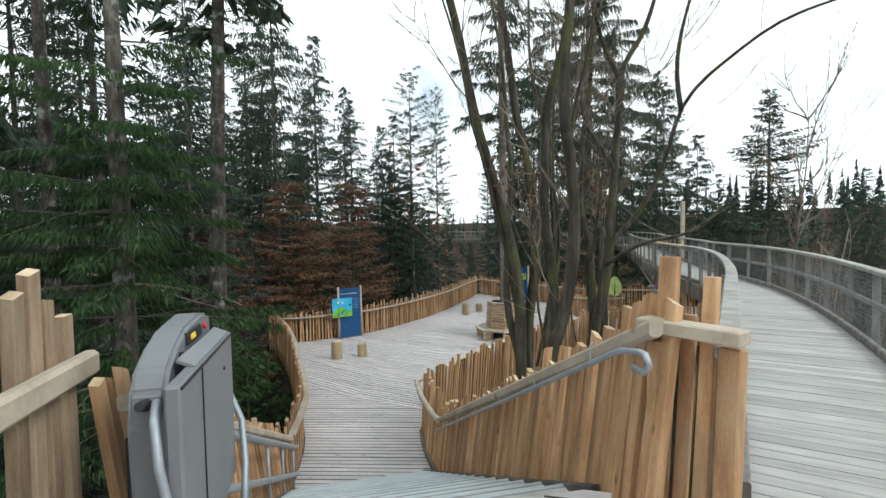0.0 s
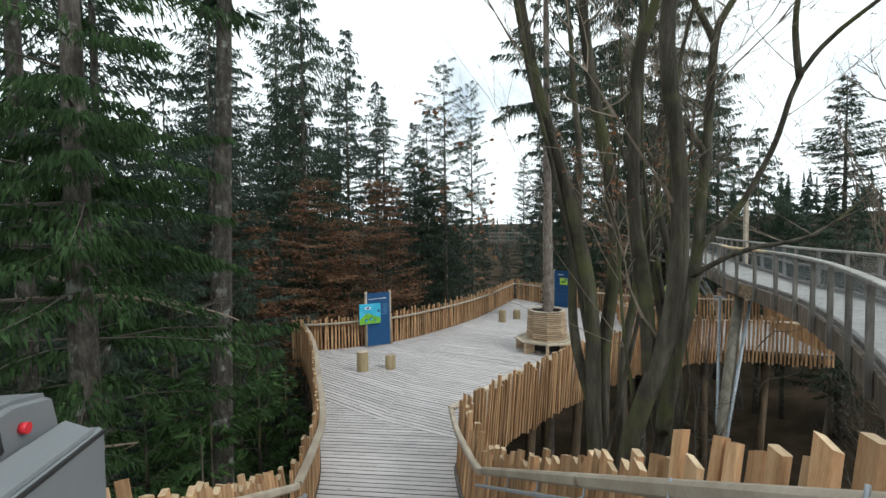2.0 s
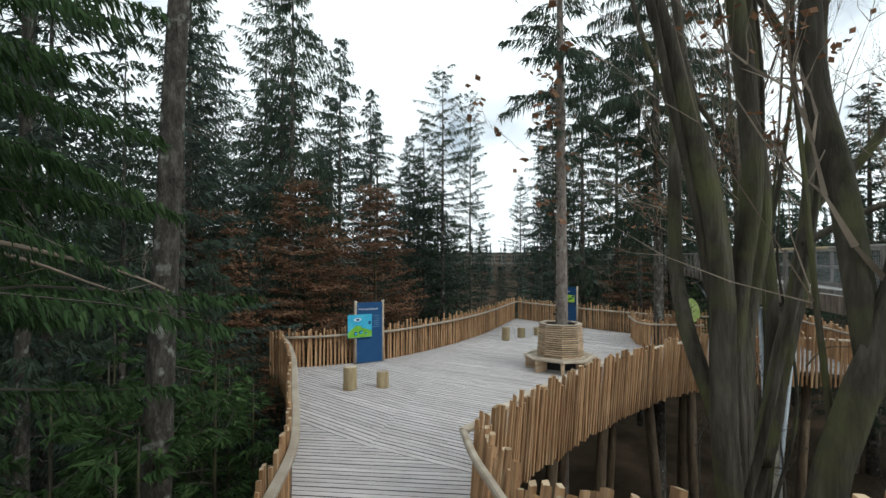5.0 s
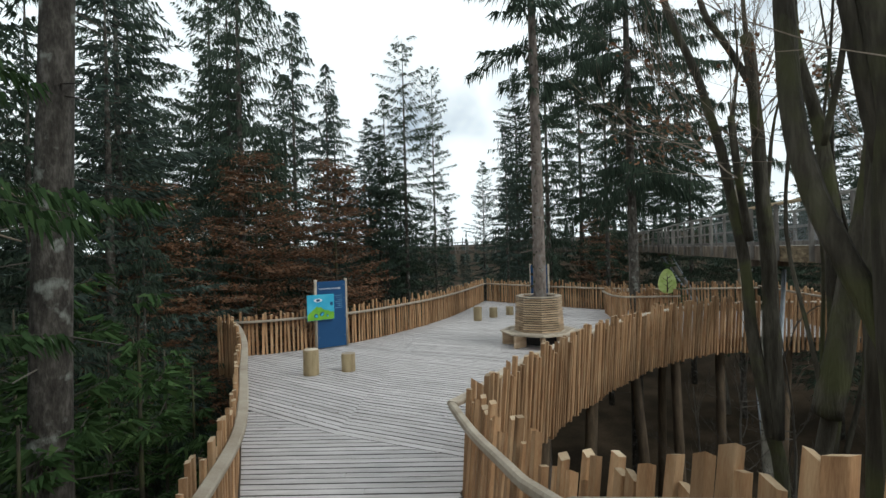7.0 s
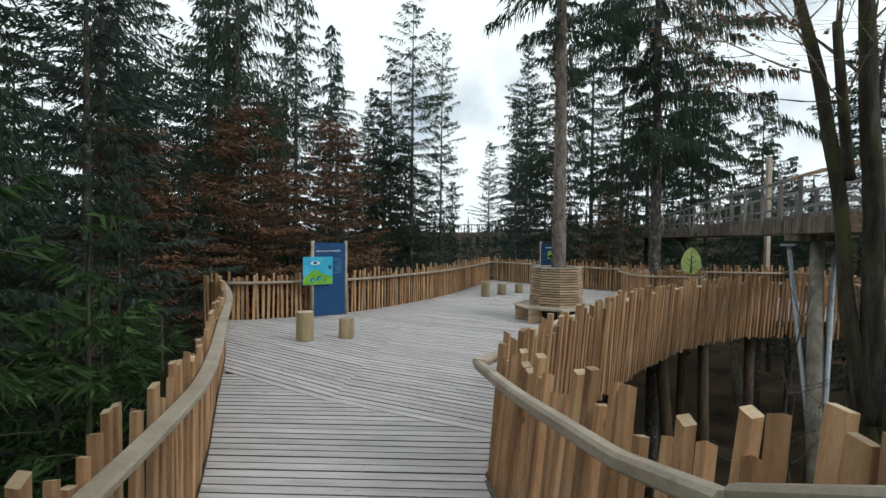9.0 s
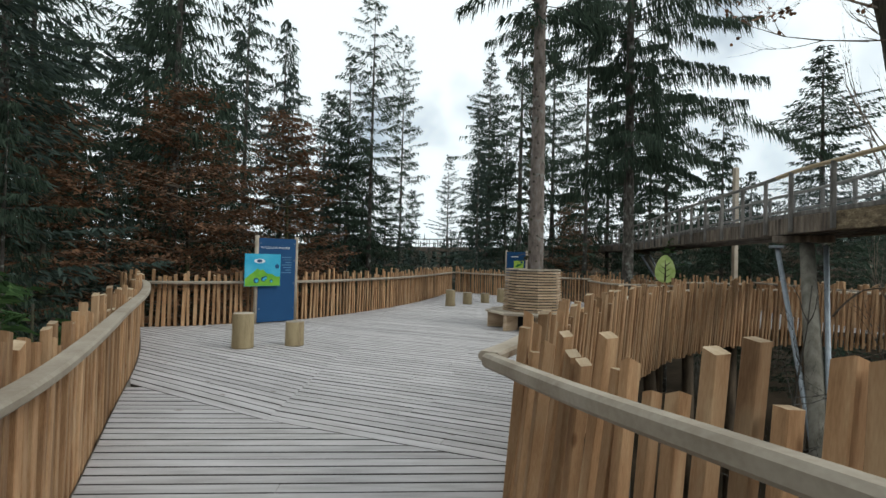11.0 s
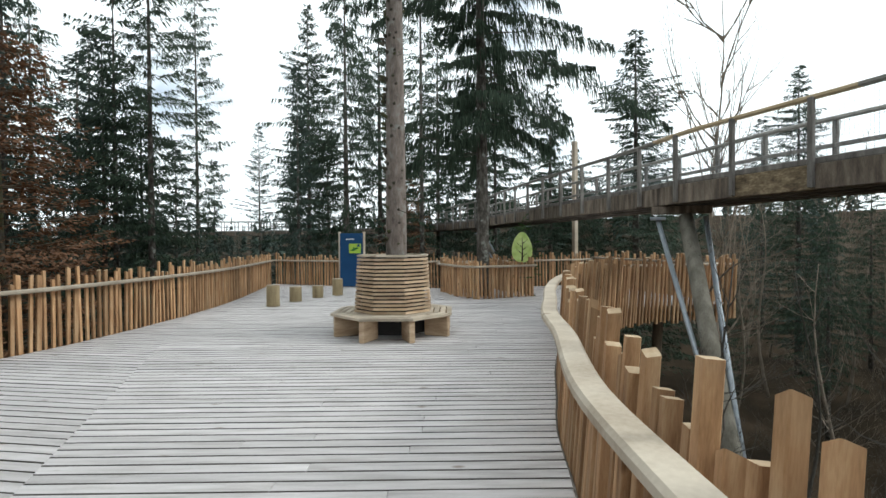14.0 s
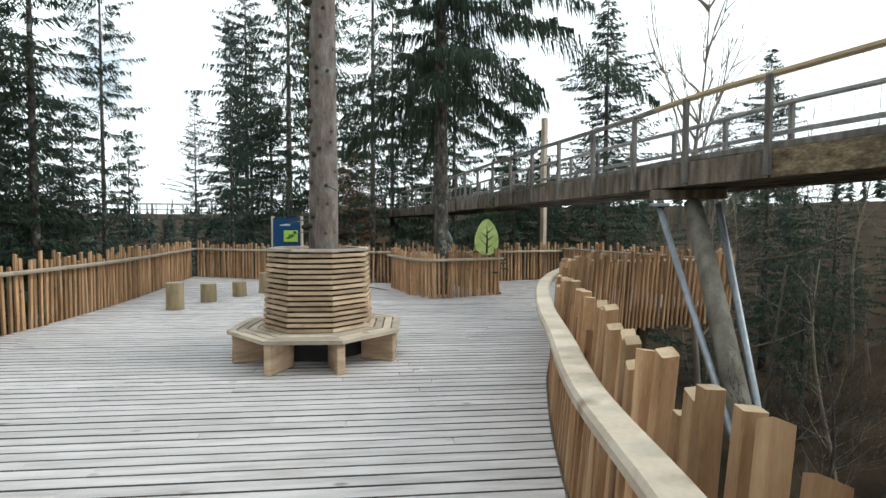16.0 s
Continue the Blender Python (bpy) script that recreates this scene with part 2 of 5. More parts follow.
def ribbon(line, width, thick, shift=0.0, drop=0.0, bm=None, soft=0.012):
    """A plank-like bar swept along a line (top at the line's z less drop), shifted sideways to its right."""
    bm = bm or bmesh.new()
    rings = []
    line = [Vector(p) for p in line]
    for i, p in enumerate(line):
        d = line[min(i + 1, len(line) - 1)] - line[max(i - 1, 0)]
        d.z = 0
        d.normalize()
        r = Vector((d.y, -d.x, 0))
        c = p + r * shift - Vector((0, 0, drop))
        b = min(soft, thick * 0.25)
        prof = [(-width / 2 + b, 0), (width / 2 - b, 0), (width / 2, -b), (width / 2, -thick + b), (width / 2 - b, -thick), (-width / 2 + b, -thick), (-width / 2, -thick + b), (-width / 2, -b)]
        rings.append([bm.verts.new(c + r * u + Vector((0, 0, v))) for u, v in prof])
    for a, b in zip(rings, rings[1:]):
        for k in range(8):
            bm.faces.new((a[k], a[(k + 1) % 8], b[(k + 1) % 8], b[k]))
    bm.faces.new(rings[0])
    bm.faces.new(rings[-1][::-1])
    return bm


def thing(name, label, category, group="", kind="", m=None):
    ob = new(name)
    ob.empty_display_size = 0.2
    if m is not None:
        ob.matrix_world = m
    return tagged(ob, label, category, group, kind)


# ---- plan (lower deck at z 0, upper deck at z TOP) ----
TOP = 2.77
LEFT = [(-2.58, 7.95), (-2.72, 9.0), (-2.90, 10.0), (-3.25, 11.1), (-3.95, 13.0), (-4.95, 15.7), (-6.1, 18.2), (-6.75, 18.85)]
BACK_LEFT = [(-6.75, 18.85), (-5.5, 19.15), (-4.4, 19.75), (-3.4, 20.4), (-2.3, 21.7), (-0.8, 24.1), (0.5, 26.9), (2.3, 32.0)]
BACK = [(2.3, 32.0), (4.6, 29.2), (7.2, 26.6), (9.2, 25.6), (11.6, 25.1), (13.0, 24.9)]
BAY = [(-0.64, 10.72), (-0.36, 11.12), (-0.08, 11.6), (0.45, 12.55), (1.22, 13.55), (1.78, 14.35), (2.45, 15.12), (3.3, 16.1), (4.5, 17.3), (5.9, 18.4), (7.4, 19.2), (9.0, 19.5), (10.4, 19.2), (11.72, 18.66)]
BAY_SIDE = [(11.72, 18.66), (12.2, 21.4), (13.0, 24.9)]
RIGHT = [(-0.12, 7.80), (-0.30, 8.7), (-0.49, 9.6), (-0.64, 10.72)]
UPPER = [(1.75, 2.9), (3.0, 5.0), (4.4, 7.4), (5.8, 10.2), (6.8, 12.9), (7.35, 15.8), (7.6, 17.1), (8.3, 19.1), (9.1, 22.0), (10.6, 27.0), (12.6, 33.0), (13.6, 40.0), (12.5, 50.0), (7.0, 59.0), (-3.0, 64.0), (-18.0, 66.0)]
ALONG, ACROSS = Vector((-0.2335, 0.9724, 0)), Vector((0.9724, 0.2335, 0))
STAIR_TOP, STAIR_FOOT, STAIR_LEFT, STAIR_RIGHT = 2.75, 8.60, -0.70, 1.66


def stair_at(s, across, z=0.0):
    return ALONG * s + ACROSS * across + Vector((0, 0, z))


def flat(points, z, step=0.15):
    return [Vector((p.x, p.y, z)) for p in smooth_line([(x, y, 0) for x, y in points], step)]


# ---- ground far below, reaching the horizon ----
def ground_height(x, y):
    hill = 0.16 * max(0.0, x - 16) + 0.05 * max(0.0, y - 30)
    return -7.0 + min(hill, 14.0) + 0.7 * noise.noise((x * 0.08, y * 0.08, 0.3)) + 0.25 * noise.noise((x * 0.4, y * 0.4, 2.0))


def make_ground():
    xs = [-900, -400, -200, -120, -80] + list(np.arange(-60, 71, 2.0)) + [85, 110, 150, 220, 420, 900]
    ys = [-900, -400, -200, -100, -60] + list(np.arange(-40, 101, 2.0)) + [120, 150, 220, 420, 900]
    verts = [(x, y, ground_height(x, y)) for y in ys for x in xs]
    w = len(xs)
    faces = [(j * w + i, j * w + i + 1, (j + 1) * w + i + 1, (j + 1) * w + i) for j in range(len(ys) - 1) for i in range(w - 1)]
    ob = new("ground", mesh_of("ground", verts, faces, forest_floor, True))
    tagged(ob, "dark forest floor of brown leaf litter under the trees", "forest floor", kind="structure")


make_ground()


# ---- fences of uneven larch pickets ----
def picket_mesh(w, d, h, slope, name="picket"):
    b = 0.005
    prof = [(-w / 2 + b, -d / 2), (w / 2 - b, -d / 2), (w / 2, -d / 2 + b), (w / 2, d / 2 - b), (w / 2 - b, d / 2), (-w / 2 + b, d / 2), (-w / 2, d / 2 - b), (-w / 2, -d / 2 + b)]
    verts = [(x, y, 0) for x, y in prof] + [(x, y, h + slope * x + 0.7 * slope * math.sin(h * 40) * y) for x, y in prof]
    faces = [tuple(range(8))[::-1], tuple(range(8, 16))] + [(k, (k + 1) % 8, (k + 1) % 8 + 8, k + 8) for k in range(8)]
    me = mesh_of(name, verts, faces, larch)
    me.materials.append(larch_cut)
    me.polygons[1].material_index = 1
    return me


DOWN = 0.42
rng = random.Random(4)
PICKETS = [picket_mesh(rng.uniform(0.048, 0.078), rng.uniform(0.04, 0.055), DOWN + rng.uniform(1.04, 1.27), rng.uniform(-0.45, 0.45)) for _ in range(26)]
BROAD = [picket_mesh(rng.uniform(0.048, 0.068), rng.uniform(0.06, 0.075), DOWN + rng.uniform(1.08, 1.30), rng.uniform(-0.6, 0.6)) for _ in range(26)]
TALL = [picket_mesh(rng.uniform(0.062, 0.098), rng.uniform(0.045, 0.06), 0.45 + rng.uniform(1.11, 1.29), rng.uniform(-0.5, 0.5)) for _ in range(16)]
WIDE_PLANKS = [picket_mesh(rng.uniform(0.080, 0.112), rng.uniform(0.045, 0.06), 0.45 + rng.uniform(1.15, 1.48), rng.uniform(-0.35, 0.35)) for _ in range(12)]
for me in WIDE_PLANKS:
    me.materials[0] = larch_old


def fence(name, label, line, side, meshes, gap=0.128, down=DOWN, rail_h=1.0, rail_w=0.13, rail_t=0.065, group="deck fences", lower=True, shift=0.105, lean=0.0):
    """A handrail along a line, with pickets on its outer side (side: 1 right, -1 left of the way)."""
    th = thing(name, label, "fence", group)
    top = [p + Vector((0, 0, rail_h)) for p in line]
    part("handrail", ribbon(even(top, 0.05), rail_w, rail_t, soft=0.02), rail_wood, th, "pale weathered wooden handrail")
    if lower:
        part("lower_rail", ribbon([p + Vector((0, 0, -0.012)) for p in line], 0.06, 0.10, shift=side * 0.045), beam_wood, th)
    rr = random.Random(name)
    pts = even(line, gap)
    for i, p in enumerate(pts[:-1]):
        d = pts[i + 1] - p
        a = math.atan2(d.y, d.x)
        r = Vector((d.y, -d.x, 0)).normalized() * side
        q = p + d * 0.5 + r * (shift + rr.uniform(-0.008, 0.008)) - Vector((0, 0, down + rr.uniform(-0.05, 0.05)))
        ob = new("picket", rr.choice(meshes))
        ob.parent = th
        ob.matrix_basis = Matrix.Translation(q) @ Euler((-side * -lean + rr.uniform(-0.012, 0.012), rr.uniform(-0.028, 0.028), a + rr.uniform(-0.09, 0.09))).to_matrix().to_4x4()
    return th


fence("walkway_fence", "larch picket fence with a pale curved handrail along the walkway", flat(LEFT, 0), -1, PICKETS, rail_h=1.05)
fence("deck_fence", "long larch picket fence with uneven tops behind the blue sign", flat(BACK_LEFT, 0), -1, PICKETS)
fence("deck_fence", "larch picket fence closing the far end of the deck", flat(BACK, 0), -1, PICKETS)
fence("curved_fence", "curved larch picket fence round the open bay of the deck", flat(BAY, 0), 1, BROAD, gap=0.122, rail_h=1.07, rail_w=0.15, shift=0.085, lean=0.075)
fence("deck_fence", "short larch picket fence between the bay and the far fence", flat(BAY_SIDE, 0), 1, BROAD, rail_h=1.07)
short_line = [Vector((p.x, p.y, 0.07 * (10.72 - p.y) + max(0.0, 0.15 * (8.42 - p.y)))) for p in flat(RIGHT, 0)]
fence("walkway_fence", "short larch picket fence beside the foot of the stairs", short_line, 1, BROAD, gap=0.135, rail_h=1.06, rail_w=0.095, rail_t=0.09, shift=0.075, lean=0.11)


# ---- decking ----
def offset(line, w):
    """A line shifted w to its right."""
    out = []
    for i, p in enumerate(line):
        d = line[min(i + 1, len(line) - 1)] - line[max(i - 1, 0)]
        d.z = 0
        d.normalize()
        out.append(p + Vector((d.y, -d.x, 0)) * w)
    return out


def clip_line(poly, p, d):
    """Stretches of the line p + s d inside a polygon."""
    cuts = []
    for a, b in zip(poly, poly[1:] + poly[:1]):
        e = (b[0] - a[0], b[1] - a[1])
        det = d[0] * e[1] - d[1] * e[0]
        if abs(det) < 1e-9:
            continue
        w = (a[0] - p[0], a[1] - p[1])
        s, u = (w[0] * e[1] - w[1] * e[0]) / det, (w[0] * d[1] - w[1] * d[0]) / det
        if 0 <= u < 1:
            cuts.append(s)
    cuts.sort()
    return list(zip(cuts[::2], cuts[1::2]))


def plank_mesh(a0, a1, b0, b1, w, thick, mat):
    """A board along x; its two long edges run a0..a1 and b0..b1."""
    c, mid = 0.004, (a0 + a1 + b0 + b1) / 4
    lo = [(a0 - mid, -w / 2), (a1 - mid, -w / 2), (b1 - mid, w / 2), (b0 - mid, w / 2)]
    inner = [(a0 - mid + c, -w / 2 + c), (a1 - mid - c, -w / 2 + c), (b1 - mid - c, w / 2 - c), (b0 - mid + c, w / 2 - c)]
    verts = [(x, y, -thick) for x, y in lo] + [(x, y, -c) for x, y in lo] + [(x, y, 0) for x, y in inner]
    faces = [(3, 2, 1, 0), (8, 9, 10, 11)]
    for k in range(4):
        j = (k + 1) % 4
        faces += [(k, j, j + 4, k + 4), (k + 4, j + 4, j + 8, k + 8)]
    me = mesh_of("plank", verts, faces, mat)
    # long sides and underside coloured dark, so the gaps read as shaded
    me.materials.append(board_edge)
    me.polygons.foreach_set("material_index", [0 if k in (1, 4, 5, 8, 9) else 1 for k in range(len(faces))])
    return mid, me


def decking(th, poly, angle, z, pitch=0.142, gap=0.014, seed=1, near=None, longest=5.6, limit=290):
    """Boards across a polygon, as parts near the path and joined beyond it."""
    rr = random.Random(seed)
    a = radians(angle)
    d, n = (math.cos(a), math.sin(a)), (-math.sin(a), math.cos(a))
    offs = [p[0] * n[0] + p[1] * n[1] for p in poly]
    rows, k, first = [], 0, min(offs)
    w = pitch - gap
    while first + k * pitch < max(offs):
        c = first + (k + 0.5) * pitch
        lo = clip_line(poly, (n[0] * (c - w / 2), n[1] * (c - w / 2)), d)
        hi = clip_line(poly, (n[0] * (c + w / 2), n[1] * (c + w / 2)), d)
        if len(lo) != len(hi) or not lo:
            lo = hi = clip_line(poly, (n[0] * c, n[1] * c), d)
        if lo:
            for (a0, a1), (b0, b1) in zip(lo, hi):
                if min(a1 - a0, b1 - b0) < 0.03:
                    continue
                cuts = []
                s = max(a0, b0) + rr.uniform(1.2, longest)
                while s < min(a1, b1) - 0.8:
                    cuts.append(s)
                    s += rr.uniform(2.2, longest)
                lows, ups = [a0] + [c2 + 0.002 for c2 in cuts], [c2 - 0.002 for c2 in cuts] + [a1]
                blow, bup = [b0] + [c2 + 0.002 for c2 in cuts], [c2 - 0.002 for c2 in cuts] + [b1]
                rows += [(c, *q) for q in zip(lows, ups, blow, bup)]
        k += 1
    far_v, far_f, made = [], [], 0
    for c, a0, a1, b0, b1 in rows:
        mid = (a0 + a1 + b0 + b1) / 4
        x, y = d[0] * mid + n[0] * c, d[1] * mid + n[1] * c
        lift = rr.uniform(-0.002, 0.002)
        if (near is None or near(x, y)) and made < limit:
            _, me = plank_mesh(a0, a1, b0, b1, w, 0.035, deck_wood)
            ob = new("plank", me)
            ob.parent = th
            ob.matrix_basis = Matrix.Translation((x, y, z + lift)) @ Matrix.Rotation(a, 4, "Z")
            made += 1
        else:
            base = len(far_v)
            cs = [(a0, -w / 2), (a1, -w / 2), (b1, w / 2), (b0, w / 2)]
            for zz in (-0.035, 0.0):
                far_v += [(d[0] * s + n[0] * (c + o), d[1] * s + n[1] * (c + o), z + lift + zz) for s, o in cs]
            far_f += [tuple(base + q for q in f) for f in ((3, 2, 1, 0), (4, 5, 6, 7), (0, 1, 5, 4), (1, 2, 6, 5), (2, 3, 7, 6), (3, 0, 4, 7))]
    if far_f:
        me = mesh_of("far_planks", far_v, far_f, deck_wood_far)
        # all faces but the top take the painted gap shade
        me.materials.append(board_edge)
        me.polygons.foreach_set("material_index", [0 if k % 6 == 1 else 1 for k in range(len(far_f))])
        ob = part("far_planks", me, None, th)
        ob["kind"] = "stuff"


def xy(line):
    return [(p.x, p.y) for p in line]


left_e, back_l, back_r, bay_e, side_e, right_e = (xy(offset(flat(q, 0, 0.4), w)) for q, w in ((LEFT, -0.055), (BACK_LEFT, -0.055), (BACK, -0.055), (BAY, 0.055), (BAY_SIDE, 0.055), (RIGHT, 0.055)))
SEAM_A, SEAM_B = (-4.38, 14.15), (-0.10, 11.48)
C_NEAR, C_FAR = (-2.45, 12.72), (-0.9, 23.9)
bay_low, bay_high = [p for p in bay_e if p[1] < 11.48], [p for p in bay_e if p[1] >= 11.48]
left_low = [p for p in left_e if p[1] < 14.15]
left_high = [p for p in left_e if p[1] >= 14.15]
back_c = [p for p in back_l if p[1] < 23.6]
back_d = [p for p in back_l if p[1] >= 23.6]
floor_walk = thing("floor_walkway", "weathered grey wooden decking boards of the walkway", "decking", kind="structure")
decking(floor_walk, left_low + [SEAM_A, C_NEAR, SEAM_B] + bay_low[::-1] + right_e[::-1], -3.0, 0.0, seed=3)
floor_side = thing("floor_side", "weathered grey decking boards laid askew beside the sign", "decking", kind="structure")
decking(floor_side, [SEAM_A] + left_high + back_c + [C_FAR, C_NEAR], math.degrees(math.atan2(-1.43, 1.93)), 0.0, seed=5)
floor_main = thing("floor_main", "broad deck of pale weathered wooden boards", "decking", kind="structure")
decking(floor_main, [C_NEAR, C_FAR] + back_d + back_r + side_e[::-1] + bay_high[::-1] + [SEAM_B], math.degrees(math.atan2(-1.24, 2.35)), 0.0, seed=7, near=lambda x, y: y < 22.5 and x < 6.5)

# ---- beams and posts under the deck ----
under_post = material("brown_round_posts", [(0.045, 0.032, 0.021), (0.10, 0.07, 0.044), (0.17, 0.12, 0.075)], 3, (3, 3, 0.6), 0.85, 0.3, 30)

def under_deck():
    th = thing("deck_frame", "dark timber joists and round posts carrying the deck", "deck frame", kind="structure")
    for y in np.arange(8.0, 31.0, 1.1):
        cuts = clip_line([*left_e, *back_l, *back_r, *side_e[::-1], *bay_e[::-1], *right_e[::-1]], (0, y), (1, 0))
        for a, b in cuts:
            if b - a > 0.6:
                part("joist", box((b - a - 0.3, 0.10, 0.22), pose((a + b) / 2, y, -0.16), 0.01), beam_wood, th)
    rr = random.Random(8)
    for x, y in ((-0.1, 11.9), (1.3, 14.3), (2.9, 16.2), (4.6, 17.9), (6.3, 19.0), (8.2, 19.9), (10.4, 19.9), (2.4, 18.4), (4.5, 20.5), (-3.0, 10.8), (-4.2, 14.0), (-5.6, 17.4), (-4.0, 19.6), (7.4, 22.0), (-2.1, 8.3), (-0.3, 8.3)):
        g = ground_height(x, y)
        part("post", tube([(x + rr.uniform(-0.5, 0.5), y + rr.uniform(-0.4, 0.4), g - 0.3), (x, y, -0.27)], [0.15, 0.13], 10), under_post, th)


under_deck()


# ---- stairs ----
def make_stairs():
    th = thing("stairs", "straight stairs of pale ribbed treads down to the deck", "stairs", kind="structure")
    n = 16
    rise, run = TOP / n, (STAIR_FOOT - STAIR_TOP) / n
    width = STAIR_RIGHT - STAIR_LEFT - 0.1
    turn = Matrix.Rotation(math.atan2(ACROSS.y, ACROSS.x), 4, "Z")
    for i in range(n - 1):
        z = TOP - (i + 1) * rise
        bm = bmesh.new()
        for k in range(3):
            c = stair_at(STAIR_TOP + i * run + 0.06 + k * 0.118, (STAIR_LEFT + STAIR_RIGHT) / 2, z - 0.02)
            box((width, 0.108, 0.04), Matrix.Translation(c) @ turn, 0.006, bm)
        tread = part("tread", bm, stair_wood, th)
        c = stair_at(STAIR_TOP + (i + 1) * run + 0.012, (STAIR_LEFT + STAIR_RIGHT) / 2, z - 0.012)
        part("nosing", box((width, 0.035, 0.028), Matrix.Translation(c) @ turn, 0.004), stair_metal, tread, "pale metal nosing strip")
        c = stair_at(STAIR_TOP + i * run + 0.012, (STAIR_LEFT + STAIR_RIGHT) / 2, z + rise / 2 - 0.025)
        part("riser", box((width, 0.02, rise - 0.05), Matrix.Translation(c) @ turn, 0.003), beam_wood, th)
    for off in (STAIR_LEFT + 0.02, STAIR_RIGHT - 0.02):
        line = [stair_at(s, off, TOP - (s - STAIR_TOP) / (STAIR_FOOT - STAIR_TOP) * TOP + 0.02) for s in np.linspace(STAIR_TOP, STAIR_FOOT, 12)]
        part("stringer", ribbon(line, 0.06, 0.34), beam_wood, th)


stair_wood = material("wet_stair_boards", [(0.36, 0.36, 0.33), (0.50, 0.51, 0.48), (0.60, 0.61, 0.59)], 1.6, (1, 8, 8), 0.38, 0.2, 30, vary=0.1, spec=0.5)
make_stairs()


def slope_line(across, s0, s1, lift, spread=0.0):
    """A line beside the stairs, parallel to their fall, level past its ends; spread: its shift sideways at the foot."""
    out = []
    for s in np.linspace(s0, s1, max(2, round((s1 - s0) / 0.15))):
        t = min(1, max(-0.05, (s - 2.45) / (8.25 - 2.45)))
        out.append(stair_at(s, across + spread * t, TOP * (1 - t) + lift))
    return out


def stair_fence(name, label, across, side, s0, s1, spread):
    line = slope_line(across, s0, s1, 0.0, spread)
    return fence(name, label, line, side, TALL, gap=0.130, down=0.45, rail_h=1.07, rail_w=0.085, rail_t=0.10, group="stair fences", lower=False, shift=-0.03, lean=0.13)


stair_fence("stair_fence", "stair fence of tall uneven larch planks with sloping handrail", STAIR_RIGHT, 1, 2.18, 7.62, 0.10)
stair_fence("stair_fence", "stair fence of tall uneven larch planks behind the lift", -1.18, -1, 3.05, 8.28, 0.52)


def steel_handrail():
    th = thing("steel_handrail", "bent stainless steel handrail fixed to the stair fence", "handrail")
    line = [stair_at(s, STAIR_RIGHT - 0.12 + 0.02 * max(0, s - 2.45), (TOP + 0.11) * (1 - (s - 2.45) / 5.8) + 0.83) for s in np.linspace(2.32, 7.6, 36)]
    end = line[0] - ALONG * 0.16 + Vector((0, 0, 0.03))
    hook = [end + Vector((0, 0, -0.09)) + ALONG * 0.05, end + Vector((0, 0, -0.1)) - ALONG * 0.03, end + Vector((0, 0, -0.05)) - ALONG * 0.085, end + Vector((0, 0, 0.0)) - ALONG * 0.05]
    part("tube", tube(hook + [end] + line, 0.0175, 10), steel, th)
    for i in range(3, len(line) - 2, 6):
        p = line[i]
        part("bracket", tube([p, p + ACROSS * 0.07 + Vector((0, 0, 0.02)), p + ACROSS * 0.09 + Vector((0, 0, 0.16))], 0.008, 6), steel, th)


steel_handrail()


# ---- upper deck and the curving high walkway ----
upper_l = flat(UPPER, TOP, 0.5)


WIDE = 1.60
upper_r = offset(upper_l, WIDE)


def walkway_boards():
    th = thing("floor_upper", "grey weathered boards of the high walkway", "decking", kind="structure")
    a, b = even(upper_l, 0.145), None
    rights = offset(a, WIDE)
    rr = random.Random(12)
    far_v, far_f = [], []
    for i in range(len(a) - 1):
        p, q, r, s = a[i], a[i + 1], rights[i + 1], rights[i]
        q, r = p.lerp(q, 0.93), s.lerp(r, 0.93)
        c = (p + q + r + s) / 4
        lift = Vector((0, 0, rr.uniform(-0.002, 0.002)))
        vs = [v - c for v in (p, q, r, s)]
        if i < 150:
            ang = math.atan2((s - p).y, (s - p).x)
            back = Matrix.Rotation(-ang, 3, "Z")
            loc = [back @ v for v in vs]
            me = mesh_of("plank", [v - Vector((0, 0, 0.035)) for v in loc] + [v for v in loc], [(0, 1, 2, 3), (7, 6, 5, 4), (0, 4, 5, 1), (1, 5, 6, 2), (2, 6, 7, 3), (3, 7, 4, 0)], upper_wood)
            ob = new("plank", me)
            ob.parent = th
            ob.matrix_basis = Matrix.Translation(c + lift) @ Matrix.Rotation(ang, 4, "Z")
        else:
            base = len(far_v)
            far_v += [v + c - Vector((0, 0, 0.035)) for v in vs] + [v + c for v in vs]
            far_f += [tuple(base + k for k in f) for f in ((0, 1, 2, 3), (7, 6, 5, 4), (0, 4, 5, 1), (1, 5, 6, 2), (2, 6, 7, 3), (3, 7, 4, 0))]
    ob = part("far_planks", mesh_of("far_planks", far_v, far_f, upper_wood_far), None, th)
    ob["kind"] = "stuff"


upper_wood = material("grey_walkway_boards", [(0.30, 0.29, 0.27), (0.42, 0.41, 0.39), (0.52, 0.51, 0.49)], 1.6, (1, 8, 8), 0.7, 0.25, 30, vary=0.14)
upper_wood_far = material("grey_walkway_boards_far", [(0.30, 0.29, 0.27), (0.42, 0.41, 0.39), (0.52, 0.51, 0.49)], 1.6, (3, 3, 8), 0.7, 0.25, 30, vary=0.14, island=True)
grey_rail = material("grey_rail_wood", [(0.22, 0.21, 0.19), (0.34, 0.33, 0.30), (0.46, 0.45, 0.42)], 3, (2, 2, 2), 0.7, 0.2, 40)
new_rail = material("yellowish_new_rail", [(0.36, 0.28, 0.17), (0.50, 0.40, 0.26)], 3, (2, 2, 2), 0.7, 0.2, 40)
dark_post = material("dark_post_wood", [(0.09, 0.083, 0.075), (0.195, 0.18, 0.165), (0.3, 0.285, 0.255)], 3, (3, 3, 0.8), 0.8, 0.3, 40)
